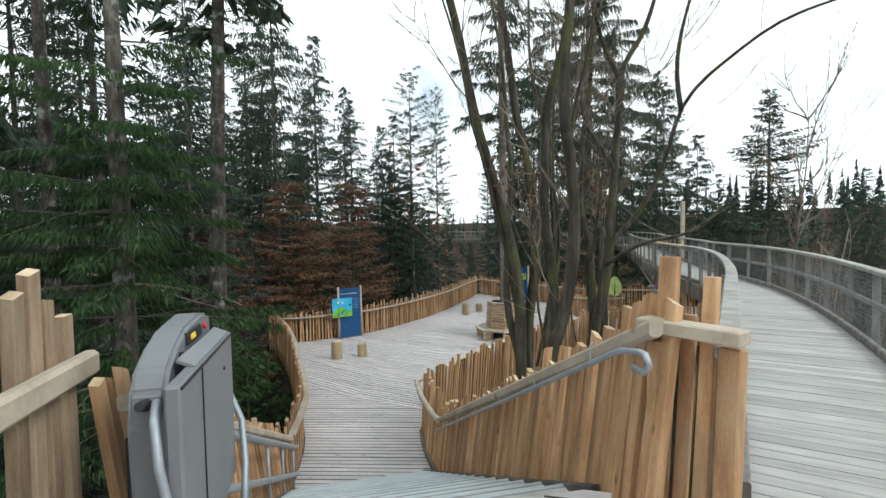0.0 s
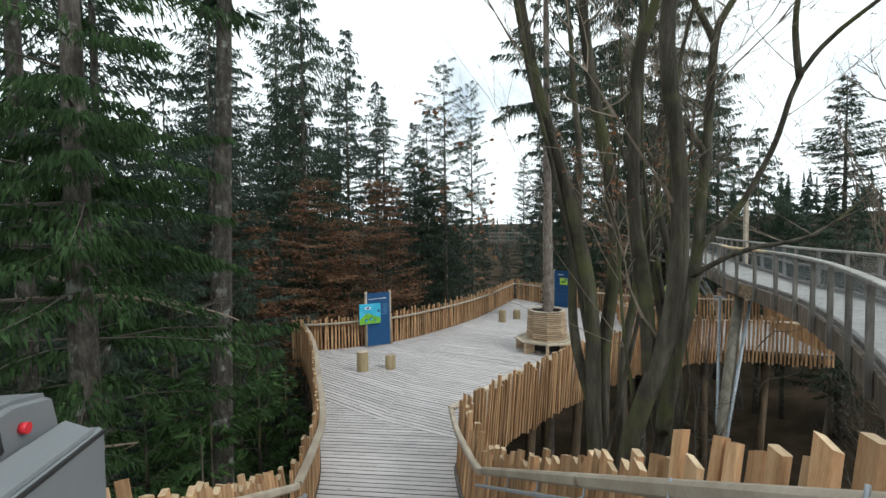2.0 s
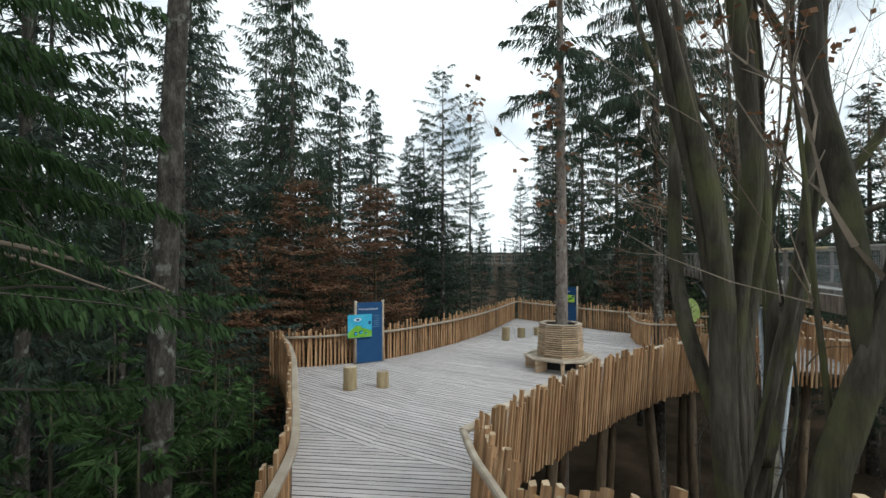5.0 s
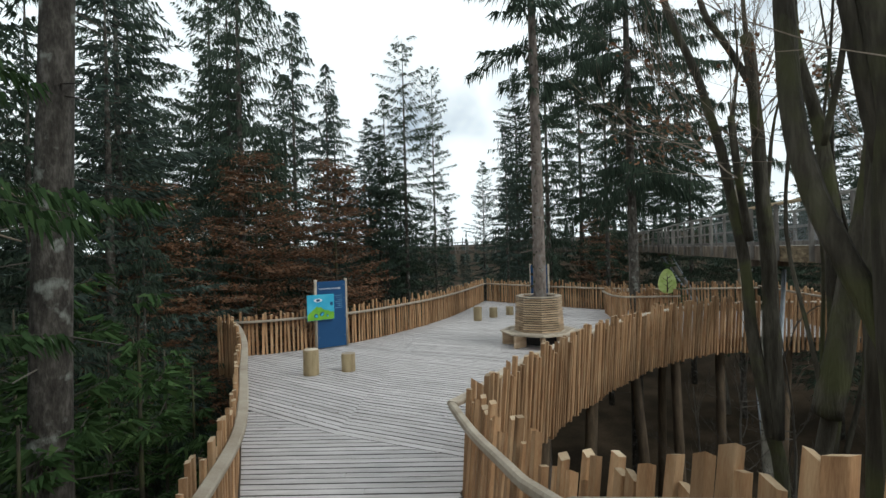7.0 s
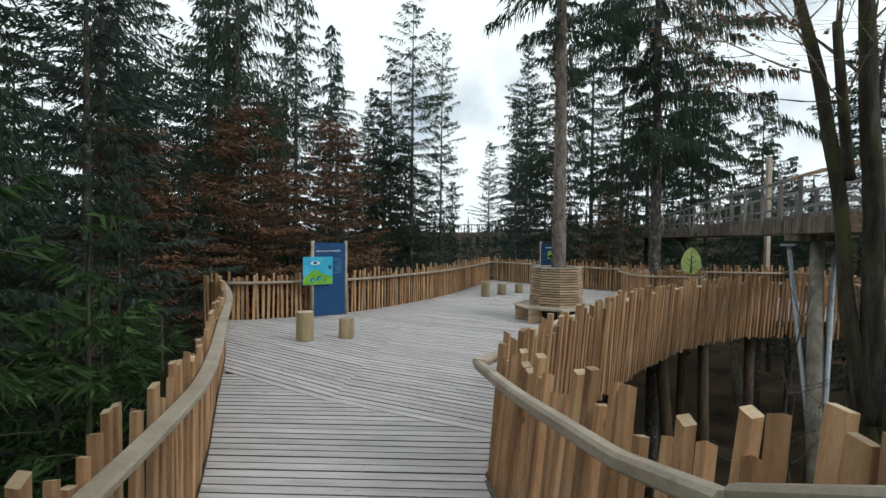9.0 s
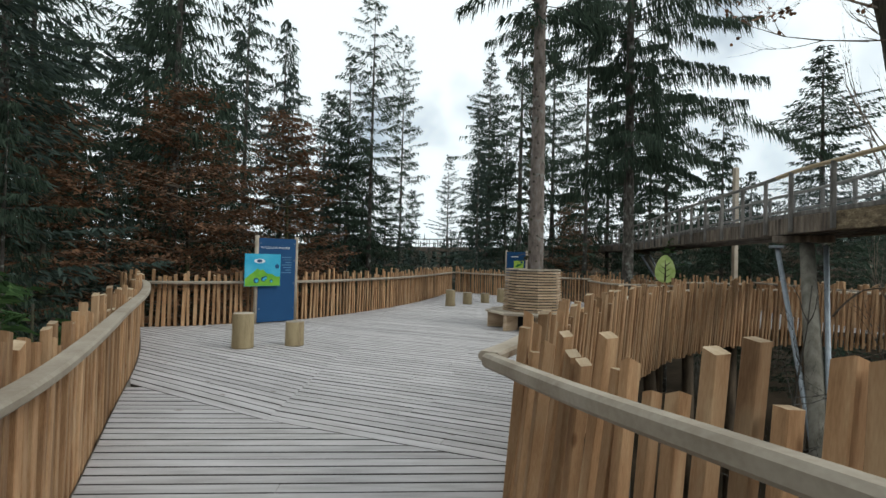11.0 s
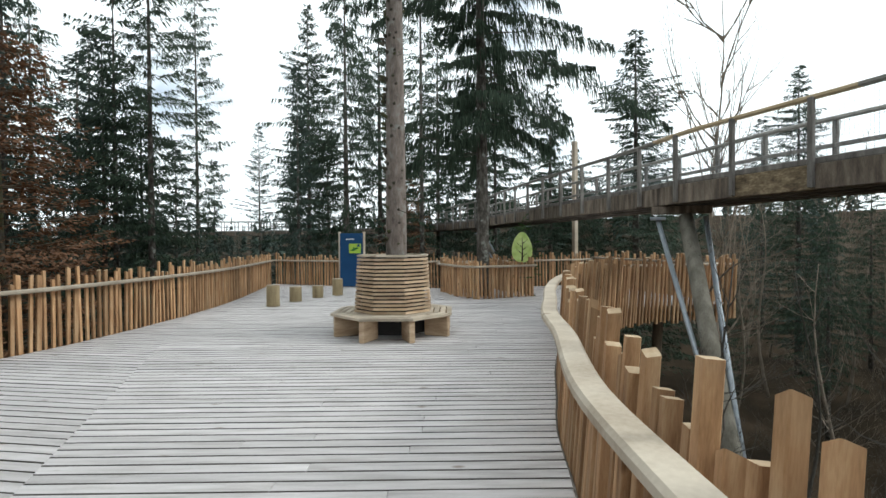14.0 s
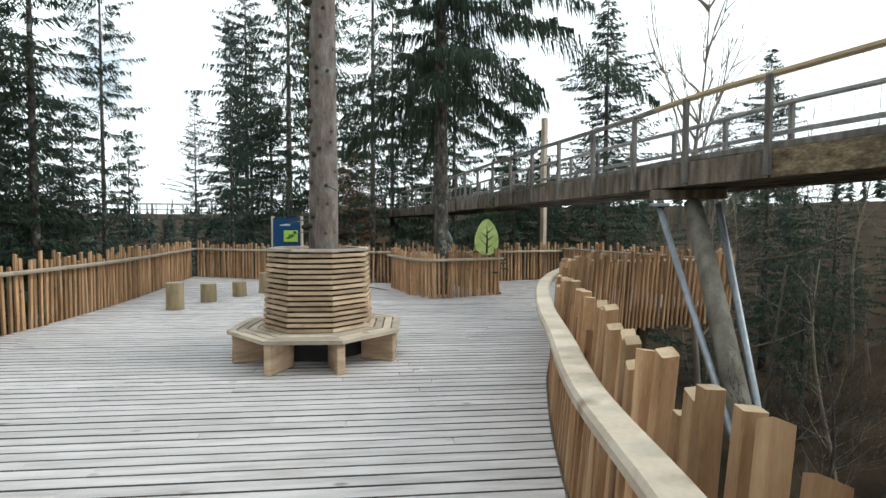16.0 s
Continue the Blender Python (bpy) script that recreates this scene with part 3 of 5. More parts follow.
new_board = material("new_fascia_board", [(0.07, 0.052, 0.036), (0.22, 0.165, 0.10), (0.46, 0.37, 0.24)], 5.0, (1, 1, 2), 0.8, 0.25, 20, knots=3.0)
fascia_wood = material("stained_fascia_boards", [(0.061, 0.05, 0.041), (0.176, 0.142, 0.111), (0.338, 0.284, 0.223)], 2.2, (4, 4, 0.7), 0.85, 0.3, 24)
walkway_boards()

floor_top = thing("floor_top", "grey weathered boards at the head of the stairs", "decking", kind="structure")
top_poly = [(p.x, p.y) for p in (stair_at(STAIR_TOP, -1.24), stair_at(STAIR_TOP, STAIR_RIGHT + 0.05))] + [(1.78, 2.85), (3.15, 2.05), (1.6, -2.2), (0.6, -6.0), (-0.3, -6.2)]
decking(floor_top, top_poly, -15.0, TOP, seed=9)


def high_walkway():
    th = thing("high_walkway", "weathered timber footbridge with dark plank sides and rails", "footbridge", kind="structure")
    for edge, side in ((upper_l, -1), (upper_r, 1)):
        # side boards in lengths between posts
        pts = even(edge, 1.31)
        for i in range(len(pts) - 1):
            p, q = pts[i], pts[i + 1]
            if i > 60:
                continue
            d = (q - p)
            r = Vector((d.y, -d.x, 0)).normalized() * side
            ang = math.atan2(d.y, d.x)
            mat = new_board if side == -1 and abs((p + q).y / 2 - 15.1) < 0.66 else fascia_wood
            part("side_board", box((d.length - 0.006, 0.06, 0.37), Matrix.Translation((p + q) / 2 + r * 0.03 + Vector((0, 0, -0.175))) @ Matrix.Rotation(ang, 4, "Z"), 0.006), mat, th)
            part("post", box((0.075, 0.075, 1.32), Matrix.Translation(p + r * 0.10 + Vector((0, 0, 0.33))) @ Matrix.Rotation(ang, 4, "Z"), 0.006), dark_post, th)
        top = [p + Vector((0, 0, 1.03)) for p in even(edge, 0.5)]
        cut = next(i for i, p in enumerate(top) if p.y > 14.0)
        cut2 = next(i for i, p in enumerate(top) if p.y > 18.0)
        if side == -1:
            top = [Vector((1.47, 2.42, TOP + 1.05)), Vector((1.6, 2.65, TOP + 1.04))] + top
            cut, cut2 = cut + 2, cut2 + 2
            part("top_rail", ribbon(top[:cut + 1], 0.14, 0.06, shift=-0.03), grey_rail, th)
            part("top_rail", ribbon(top[cut:cut2 + 1], 0.14, 0.06, shift=-0.03), new_rail, th, "newer yellowish top rail")
            part("top_rail", ribbon(top[cut2:], 0.14, 0.06, shift=-0.03), grey_rail, th)
        else:
            part("top_rail", ribbon(top, 0.14, 0.06, shift=0.03), grey_rail, th)
        part("kerb_rail", ribbon([p + Vector((0, 0, 0.12)) for p in even(edge, 0.5)], 0.08, 0.10, shift=-side * 0.05), dark_post, th)
        if side == 1:
            part("middle_rail", ribbon([p + Vector((0, 0, 0.58)) for p in even(edge, 0.5)], 0.04, 0.08, shift=side * 0.05), dark_post, th)
        # wire netting between the rails
        bm = bmesh.new()
        net = [p + Vector((0, 0, 0)) for p in even(edge, 0.06)][:330]
        vs, fs = [], []
        def wire(a, b, w):
            base = len(vs)
            d = (b - a).normalized()
            u = d.orthogonal().normalized() * w
            v = d.cross(u)
            for e in (a, b):
                vs.extend([e + u, e - u * 0.5 + v * 0.87, e - u * 0.5 - v * 0.87])
            for k in range(3):
                j = (k + 1) % 3
                fs.append((base + k, base + j, base + 3 + j, base + 3 + k))
        for p in net:
            wire(p + Vector((0, 0, 0.1)), p + Vector((0, 0, 0.98)), 0.0016)
        for h in np.arange(0.14, 0.97, 0.06):
            for a, b in zip(net[::6], net[6::6]):
                wire(a + Vector((0, 0, h)), b + Vector((0, 0, h)), 0.0016)
        bm.free()
        ob = part("wire_netting", mesh_of("wire_netting", vs, fs, steel), None, th)
        ob["kind"] = "stuff"
    for off in (0.3, 0.8, 1.3):
        part("girder", ribbon([p - Vector((0, 0, 0.04)) for p in offset(upper_l, off)], 0.14, 0.32), beam_wood, th)


high_walkway()


def bridge_support(x, y, turn):
    """A leaning log column between two steel struts under the high walkway."""
    m = pose(x, y, 0, 0, 0, turn)
    th = thing("bridge_support", "log column with two galvanised steel struts under the footbridge", "column", "bridge supports", m=m)
    g = ground_height(x, y) - 0.4
    down = Vector((0.83, -1.756, -3.3))

    def under(k, z, lift=0.0):
        return Vector((k, lift, 2.1)) + down * ((2.1 - z) / 3.3)

    part("cross_beam", box((1.15, 0.26, 0.16), pose(0.45, 0.20, 2.31), 0.012), fascia_wood, th)
    part("column", tube([under(0.55, 2.17, 0.1), under(0.34, 0.4), under(0.14, -1.2), under(0.05, -2.4), (1.2, -2.9, g)], [0.14, 0.155, 0.17, 0.18, 0.2], 14), log_bark, th)
    part("head_plate", box((0.3, 0.24, 0.06), pose(0.0, 0.0, 2.13), 0.008), steel, th)
    part("strut", tube([under(0.0, 2.10), under(0.0, -1.2, -0.05), under(0.0, -2.6, -0.06)], 0.05, 10), steel, th)
    part("strut", tube([under(0.90, 2.14), under(0.33, -1.2, -0.05), under(0.12, -2.6, -0.06)], 0.05, 10), steel, th)


log_bark = material("greenish_log", [(0.085, 0.078, 0.062), (0.17, 0.155, 0.125), (0.25, 0.235, 0.20)], 3, (2, 2, 0.8), 0.9, 0.5, 20)
bridge_support(7.72, 17.85, -51.5)
bridge_support(13.2, 33.5, 30)
bridge_support(5.5, 8.3, 60)


# ---- corner by the head of the stairs ----
def stair_head():
    th = thing("corner_fence", "short larch corner fence with a pale beam on top", "fence")
    a, b = Vector((1.16, 2.72, 0)), Vector((1.42, 2.36, 0))
    d = (b - a).normalized()
    n = Vector((-d.y, d.x, 0))
    ang = math.atan2(d.y, d.x)
    turn = Matrix.Rotation(ang, 4, "Z")
    part("top_beam", box(((b - a).length + 0.1, 0.13, 0.075), Matrix.Translation((a + b) / 2 + Vector((0, 0, TOP + 1.125))) @ turn, 0.008), rail_wood, th, "pale wooden beam")
    part("end_post", box((0.11, 0.09, 1.5), Matrix.Translation(b - d * 0.03 + Vector((0, 0, TOP + 0.31))) @ turn @ Matrix.Rotation(-0.08, 4, "X"), 0.008), larch, th)
    for k, h, w, o in ((0.02, 1.50, 0.11, 0.10), (0.30, 1.18, 0.07, 0.10), (0.56, 1.40, 0.075, 0.10), (0.80, 1.14, 0.065, 0.10), (0.1, 1.04, 0.10, 0.0)):
        part("plank", box((w, 0.055, h + 0.45), Matrix.Translation(a.lerp(b, k) + n * o + Vector((0, 0, TOP + h / 2 - 0.225))) @ turn @ Matrix.Rotation(-0.10 if o else 0, 4, "X"), 0.006), larch, th)
    # near fence on the other side of the landing
    line = [stair_at(s, -1.24, TOP) for s in np.arange(-5.0, 2.96, 0.15)]
    fence("landing_fence", "larch picket fence at the head of the stairs", line, -1, WIDE_PLANKS, gap=0.152, down=0.45, rail_h=1.07, rail_w=0.08, rail_t=0.13, lower=False, shift=0.09)


stair_head()


# ---- stair lift ----
def stair_lift():
    m = Matrix.Translation(stair_at(2.88, -0.765, TOP)) @ Matrix.Rotation(math.atan2(ALONG.y, ALONG.x), 4, "Z")
    th = thing("stair_lift", "grey folded wheelchair stair lift parked on its rails", "stair lift", m=m)
    # x runs down the stairs, y to the left, z up
    bm = bmesh.new()
    prof = [(-0.40, 0.15), (-0.42, 0.80), (-0.40, 0.95), (-0.33, 1.04), (-0.18, 1.12), (0.0, 1.175), (0.32, 1.20), (0.50, 1.17), (0.53, 1.07), (0.53, 0.15)]
    a = [bm.verts.new((x, 0.14, z)) for x, z in prof]
    b = [bm.verts.new((x, -0.02, z)) for x, z in prof]
    for k in range(len(prof)):
        j = (k + 1) % len(prof)
        bm.faces.new((a[k], b[k], b[j], a[j]))
    bm.faces.new(a)
    bm.faces.new(b[::-1])
    bmesh.ops.bevel(bm, geom=[e for e in bm.edges], offset=0.02, segments=3, affect="EDGES")
    shell = part("housing", bm, lift_grey, th)
    part("display", box((0.30, 0.014, 0.07), pose(0.10, -0.026, 1.115, -8), 0.006), black, shell)
    for k in range(3):
        part("lamp", box((0.022, 0.008, 0.03), pose(0.02 + 0.032 * k, -0.035, 1.115, -8), 0.003), yellow, shell, "yellow lit indicator")
    part("button", tube([(0.34, -0.02, 1.115), (0.34, -0.04, 1.115)], 0.017, 12), red, shell, "red stop button")
    part("key_switch", tube([(-0.16, -0.02, 1.06), (-0.16, -0.04, 1.06)], 0.016, 10), black, shell)
    panel = part("folded_platform", box((1.16, 0.07, 0.95), pose(-0.03, -0.105, 0.555), 0.012), lift_grey, th, "folded-up flat grey platform")
    part("flap", box((0.80, 0.10, 0.03), pose(0.10, -0.085, 1.045, 24), 0.008), lift_grey, panel)
    part("seam", box((0.012, 0.006, 0.9), pose(-0.24, -0.143, 0.575), 0.0), black, panel)
    part("seal", box((1.14, 0.012, 0.012), pose(-0.03, -0.140, 1.015), 0.0), black, panel)
    part("bolt", tube([(0.28, -0.138, 0.86), (0.28, -0.148, 0.86)], 0.012, 8), black, panel)
    part("safety_bar", tube([(-0.40, 0.02, 0.90), (-0.50, -0.01, 0.93), (-0.60, -0.03, 0.88), (-0.66, -0.06, 0.70), (-0.66, -0.12, 0.35), (-0.62, -0.15, 0.0)], 0.020, 10), steel, th)
    part("safety_bar", tube([(0.56, -0.02, 0.72), (0.60, -0.10, 0.62), (0.58, -0.18, 0.42), (0.42, -0.22, 0.2), (0.15, -0.24, -0.15)], 0.022, 10), steel, th)
    part("carriage", box((0.5, 0.12, 0.5), pose(0.0, 0.16, 0.45), 0.02), black, th)
    part("latch", tube([(-0.42, 0.06, 0.90), (-0.50, 0.06, 0.92)], [0.03, 0.022], 10), black, th)


stair_lift()


def lift_rails():
    th = thing("lift_rail", "pair of steel guide rails for the stair lift", "lift rail")
    for lift in (0.86, 0.42):
        part("rail", tube(slope_line(-0.86, 2.8, 8.3, lift, 0.30), 0.035, 10), steel, th)
    for p in slope_line(-0.90, 2.6, 8.2, 0.0, 0.30)[::7]:
        part("stanchion", tube([p - Vector((0, 0, 0.12)), p + Vector((0, 0, 0.86))], 0.022, 8), steel, th)


lift_rails()


# ---- things on the deck ----
def log_stool(x, y, r, h, seed):
    rr = random.Random(seed)
    bm = bmesh.new()
    tube([(0, 0, 0), (0, 0, 0.02), (0, 0, h * 0.5), (0, 0, h - 0.012), (0, 0, h)], [r * 1.0, r * 1.02, r, r * 1.0, r * 0.97], 24, bm)
    for v in bm.verts:
        k = 1 + 0.025 * noise.noise((v.co.x * 6 + seed, v.co.y * 6, v.co.z * 1.5))
        v.co.x *= k
        v.co.y *= k
    th = thing("log_stool", "round peeled log stool standing on the deck", "stool", "log stools", m=pose(x, y, 0.002, 0, 0, rr.uniform(0, 360)))
    part("log", bm, post_wood, th)
    part("cut_face", tube([(0, 0, h), (0, 0, h + 0.004)], r * 0.95, 24), rail_wood, th, "pale grey sawn top")


for i, (x, y, r, h) in enumerate(((-3.72, 16.60, 0.18, 0.60), (-2.88, 16.86, 0.165, 0.43), (1.09, 24.60, 0.17, 0.56), (1.84, 25.40, 0.17, 0.42), (2.64, 26.05, 0.165, 0.36), (3.35, 26.35, 0.165, 0.52))):
    log_stool(x, y, r, h, i)


def sign_board(a, b, top, picture, title, text_lines):
    """A tall blue board between two posts, with a smaller picture panel before it."""
    a, b = Vector((*a, 0)), Vector((*b, 0))
    d = (b - a).normalized()
    ang = math.degrees(math.atan2(d.y, d.x))
    w = (b - a).length
    th = thing("sign_board", "tall blue information board between two wooden posts", "sign", "information boards", m=Matrix.Translation((a + b) / 2) @ pose(0, 0, 0, 0, 0, ang))
    for sx in (-1, 1):
        part("post", tube([(sx * w / 2, 0, 0), (sx * w / 2, 0, top + 0.03)], 0.048, 12), rail_wood, th)
        for z in (0.35, 0.95, 1.5, top - 0.15):
            part("bolt", tube([(sx * (w / 2 - 0.07), -0.05, z), (sx * (w / 2 - 0.07), -0.062, z)], 0.012, 8), steel, th)
    board = part("board", box((w - 0.06, 0.022, top - 0.06), pose(0, -0.035, (top - 0.06) / 2 + 0.03), 0.003), sign_blue, th)
    if not title:
        part("title_bar", box((0.34, 0.003, 0.04), pose(-0.05, -0.048, top - 0.25), 0), pic_white, board)
        title = " "
    cu = bpy.data.curves.new("title", "FONT")
    cu.body, cu.size, cu.align_x, cu.extrude = title, 0.075, "CENTER", 0.001
    tx = new("title_text", cu)
    bpy.context.view_layer.update()
    me = bpy.data.meshes.new_from_object(tx)
    bpy.data.objects.remove(tx)
    if len(me.vertices):
        me.materials.append(pic_white)
        t2 = part("title", me, None, board, "white lettering")
        t2.matrix_basis = pose(-0.05, -0.049, top - 0.28, 90)
        t2["kind"] = "stuff"
    for k in range(text_lines):
        lw = 0.24 - 0.05 * (k % 3)
        part("text_line", box((lw, 0.003, 0.018), pose(w / 2 - 0.14 - lw / 2, -0.048, top - 0.48 - 0.062 * k, 0), 0), text_grey, board)
    x0, z0, pw, ph = (-0.38, top - 0.79, 0.84, 0.76) if picture == "hill" else (0.18, top - 0.60, 0.46, 0.36)
    pic = part("picture_panel", box((pw, 0.03, ph), pose(x0, -0.13, z0), 0.004), pic_cyan if picture == "hill" else pic_lime, th, "printed picture panel")
    part("panel_arm", box((0.05, 0.1, 0.05), pose(x0 + 0.05, -0.075, z0), 0.004), steel, th)

    def shape(name, pts, mat, lift):
        bm = bmesh.new()
        bm.faces.new([bm.verts.new((x0 + x * pw, -0.147 - lift, z0 + z * ph)) for x, z in pts])
        ob = part(name, bm, mat, pic)
        return ob

    def disc(name, x, z, r, mat, lift, sq=1.0):
        return shape(name, [(x + r * math.cos(k * math.pi / 10) * sq, z + r * math.sin(k * math.pi / 10)) for k in range(20)], mat, lift)

    if picture == "hill":
        shape("printed_hill", [(-0.49, -0.49), (0.49, -0.49), (0.49, -0.2), (0.38, -0.2), (0.25, -0.12), (0.12, -0.1), (0.0, 0.02), (-0.08, 0.0), (-0.15, 0.05), (-0.27, -0.07), (-0.36, -0.14), (-0.49, -0.27)], pic_green, 0.0)
        disc("printed_cloud", -0.1, 0.28, 0.07, pic_white, 0.001, 2.2)
        disc("printed_mark", -0.1, 0.28, 0.05, pic_dark, 0.002, 1.6)
        disc("printed_drop", 0.4, 0.12, 0.075, pic_dark, 0.001, 0.8)
        for x, z, r in ((-0.18, -0.32, 0.085), (0.02, -0.28, 0.075), (0.07, -0.24, 0.06), (0.24, -0.34, 0.05)):
            disc("printed_drop", x, z, r, pic_dark, 0.001, 0.9)
            disc("printed_gloss", x + 0.01, z - 0.01, r * 0.6, pic_cyan, 0.002, 0.9)
    else:
        shape("printed_bird", [(-0.4, -0.2), (-0.1, -0.28), (0.15, -0.1), (0.38, 0.05), (0.2, 0.12), (0.0, 0.05), (-0.15, 0.22), (-0.12, -0.02)], pic_green2, 0.0)
        shape("printed_mark", [(0.22, 0.18), (0.44, 0.18), (0.44, 0.44), (0.22, 0.44)], pic_dark, 0.001)
    return th


text_grey = material("sign_text", [(0.10, 0.22, 0.36), (0.13, 0.26, 0.40)], 5, rough=0.4, bump=0.0)
pic_green2 = material("picture_leaf_green", [(0.03, 0.16, 0.03), (0.05, 0.22, 0.05)], 5, rough=0.4, bump=0.0)
sign_board((-4.27, 19.62), (-3.46, 20.15), 2.06, "hill", "WALD UND WASSER", 7)
sign_board((4.25, 29.12), (4.98, 28.45), 2.06, "bird", "", 0)


def octagon(r, z, turn):
    return [Vector((r * math.cos(radians(turn + 45 * k)), r * math.sin(radians(turn + 45 * k)), z)) for k in range(8)]


def tree_bench():
    x, y, turn = 2.42, 19.45, -97
    th = thing("tree_bench", "eight-sided wooden bench round a slatted tree tub", "bench", m=pose(x, y, 0))
    SEAT, R, RT = 0.42, 1.17, 0.74
    # seat: six slats to each side, mitred at the corners
    for k in range(8):
        for j in range(4):
            ro, ri = R - j * 0.125, R - j * 0.125 - 0.100
            o, i = octagon(ro, 0, turn), octagon(ri, 0, turn)
            a, b, c, d = o[k], o[(k + 1) % 8], i[(k + 1) % 8], i[k]
            vs = [v + Vector((0, 0, z)) for z in (SEAT - 0.045, SEAT) for v in (a, b, c, d)]
            part("seat_slat", mesh_of("seat_slat", vs, [(3, 2, 1, 0), (4, 5, 6, 7), (0, 1, 5, 4), (1, 2, 6, 5), (2, 3, 7, 6), (3, 0, 4, 7)], rail_wood), None, th)
        ang = turn + 45 * k
        part("leg", box((0.46, 0.10, SEAT - 0.055), pose(math.cos(radians(ang)) * 0.88, math.sin(radians(ang)) * 0.88, (SEAT - 0.055) / 2, 0, 0, ang), 0.01), bench_wood, th)
    # tub: courses of slats, each side a board
    n, z0, z1 = 15, SEAT + 0.01, 1.42
    step = (z1 - z0) / n
    for q in range(n):
        rr = RT - 0.06 * q / n
        za, zb = z0 + q * step, z0 + (q + 1) * step - 0.026
        for k in range(8):
            o, i = octagon(rr, 0, turn), octagon(rr - 0.045, 0, turn)
            a, b, c, d = o[k], o[(k + 1) % 8], i[(k + 1) % 8], i[k]
            vs = [v + Vector((0, 0, z)) for z in (za, zb) for v in (a, b, c, d)]
            part("tub_slat", mesh_of("tub_slat", vs, [(3, 2, 1, 0), (4, 5, 6, 7), (0, 1, 5, 4), (1, 2, 6, 5), (2, 3, 7, 6), (3, 0, 4, 7)], bench_wood), None, th)
    for k in range(8):
        o, i = octagon(RT - 0.05, 0, turn), octagon(RT - 0.17, 0, turn)
        a, b, c, d = o[k], o[(k + 1) % 8], i[(k + 1) % 8], i[k]
        vs = [v + Vector((0, 0, z)) for z in (z1 + 0.002, z1 + 0.035) for v in (a, b, c, d)]
        part("top_board", mesh_of("top_board", vs, [(3, 2, 1, 0), (4, 5, 6, 7), (0, 1, 5, 4), (1, 2, 6, 5), (2, 3, 7, 6), (3, 0, 4, 7)], rail_wood), None, th)
    bm = bmesh.new()
    i0, i1 = octagon(RT - 0.11, 0.05, turn), octagon(RT - 0.16, 1.40, turn)
    va, vb = [bm.verts.new(v) for v in i0], [bm.verts.new(v) for v in i1]
    for k in range(8):
        bm.faces.new((va[k], va[(k + 1) % 8], vb[(k + 1) % 8], vb[k]))
    part("tub_lining", bm, black, th)


tree_bench()

BOX = [(6.25, 23.65), (6.46, 22.95), (8.44, 22.72), (8.75, 23.5), (8.5, 25.4), (6.6, 25.6)]


def planter():
    pts = [Vector((*p, 0)) for p in BOX]
    line = []
    for a, b in zip(pts, pts[1:] + pts[:1]):
        line += [a.lerp(b, k / 6) for k in range(6)]
    line.append(pts[0].copy())
    fence("tree_fence", "six-sided larch picket enclosure round a spruce trunk", line, 1, PICK_SHORT, gap=0.125, down=-0.004, rail_h=0.98, rail_w=0.10, group="", lower=False, shift=-0.085)


PICK_SHORT = [picket_mesh(rng.uniform(0.05, 0.085), rng.uniform(0.05, 0.07), rng.uniform(1.02, 1.22), rng.uniform(-0.4, 0.4)) for _ in range(14)]
planter()


leaf_lime = material("pale_leaf_green", [(0.30, 0.42, 0.10), (0.48, 0.60, 0.20), (0.62, 0.70, 0.34)], 5, rough=0.5, bump=0.0, vary=0.02)


def leaf_sign():
    th = thing("leaf_sign", "lime green oval sign with a dark tree drawing", "sign", m=pose(8.12, 22.98, 0, 0, 0, -25))
    part("post", tube([(0, 0.02, 0.004), (0, 0.02, 1.2)], 0.035, 8), dark_post, th)
    n = 28
    ring = [(0.31 * math.cos(2 * math.pi * k / n) * (1 - 0.25 * math.sin(2 * math.pi * k / n)), 1.5 + 0.47 * math.sin(2 * math.pi * k / n)) for k in range(n)]
    vs = [(x, -0.02, z) for x, z in ring] + [(x, -0.045, z) for x, z in ring]
    fs = [tuple(range(n)), tuple(range(2 * n - 1, n - 1, -1))] + [(k, (k + 1) % n, n + (k + 1) % n, n + k) for k in range(n)]
    pl = part("panel", mesh_of("panel", vs, fs, leaf_lime), None, th)
    part("printed_tree", tube([(0, -0.052, 1.08), (0.01, -0.052, 1.4), (0.0, -0.052, 1.8)], [0.03, 0.02, 0.008], 5), dark_bark, pl)
    for k in range(5):
        s = -1 if k % 2 else 1
        part("printed_branch", tube([(0, -0.052, 1.2 + 0.1 * k), (s * 0.18, -0.052, 1.35 + 0.1 * k)], [0.014, 0.004], 5), dark_bark, pl)


leaf_sign()


def square_pole():
    th = thing("timber_pole", "tall square new timber pole beside the fence", "pole", m=pose(12.45, 25.25, 0))
    part("shaft", box((0.17, 0.17, 7.2), pose(0, 0, 1.95), 0.012), rail_wood, th)


square_pole()


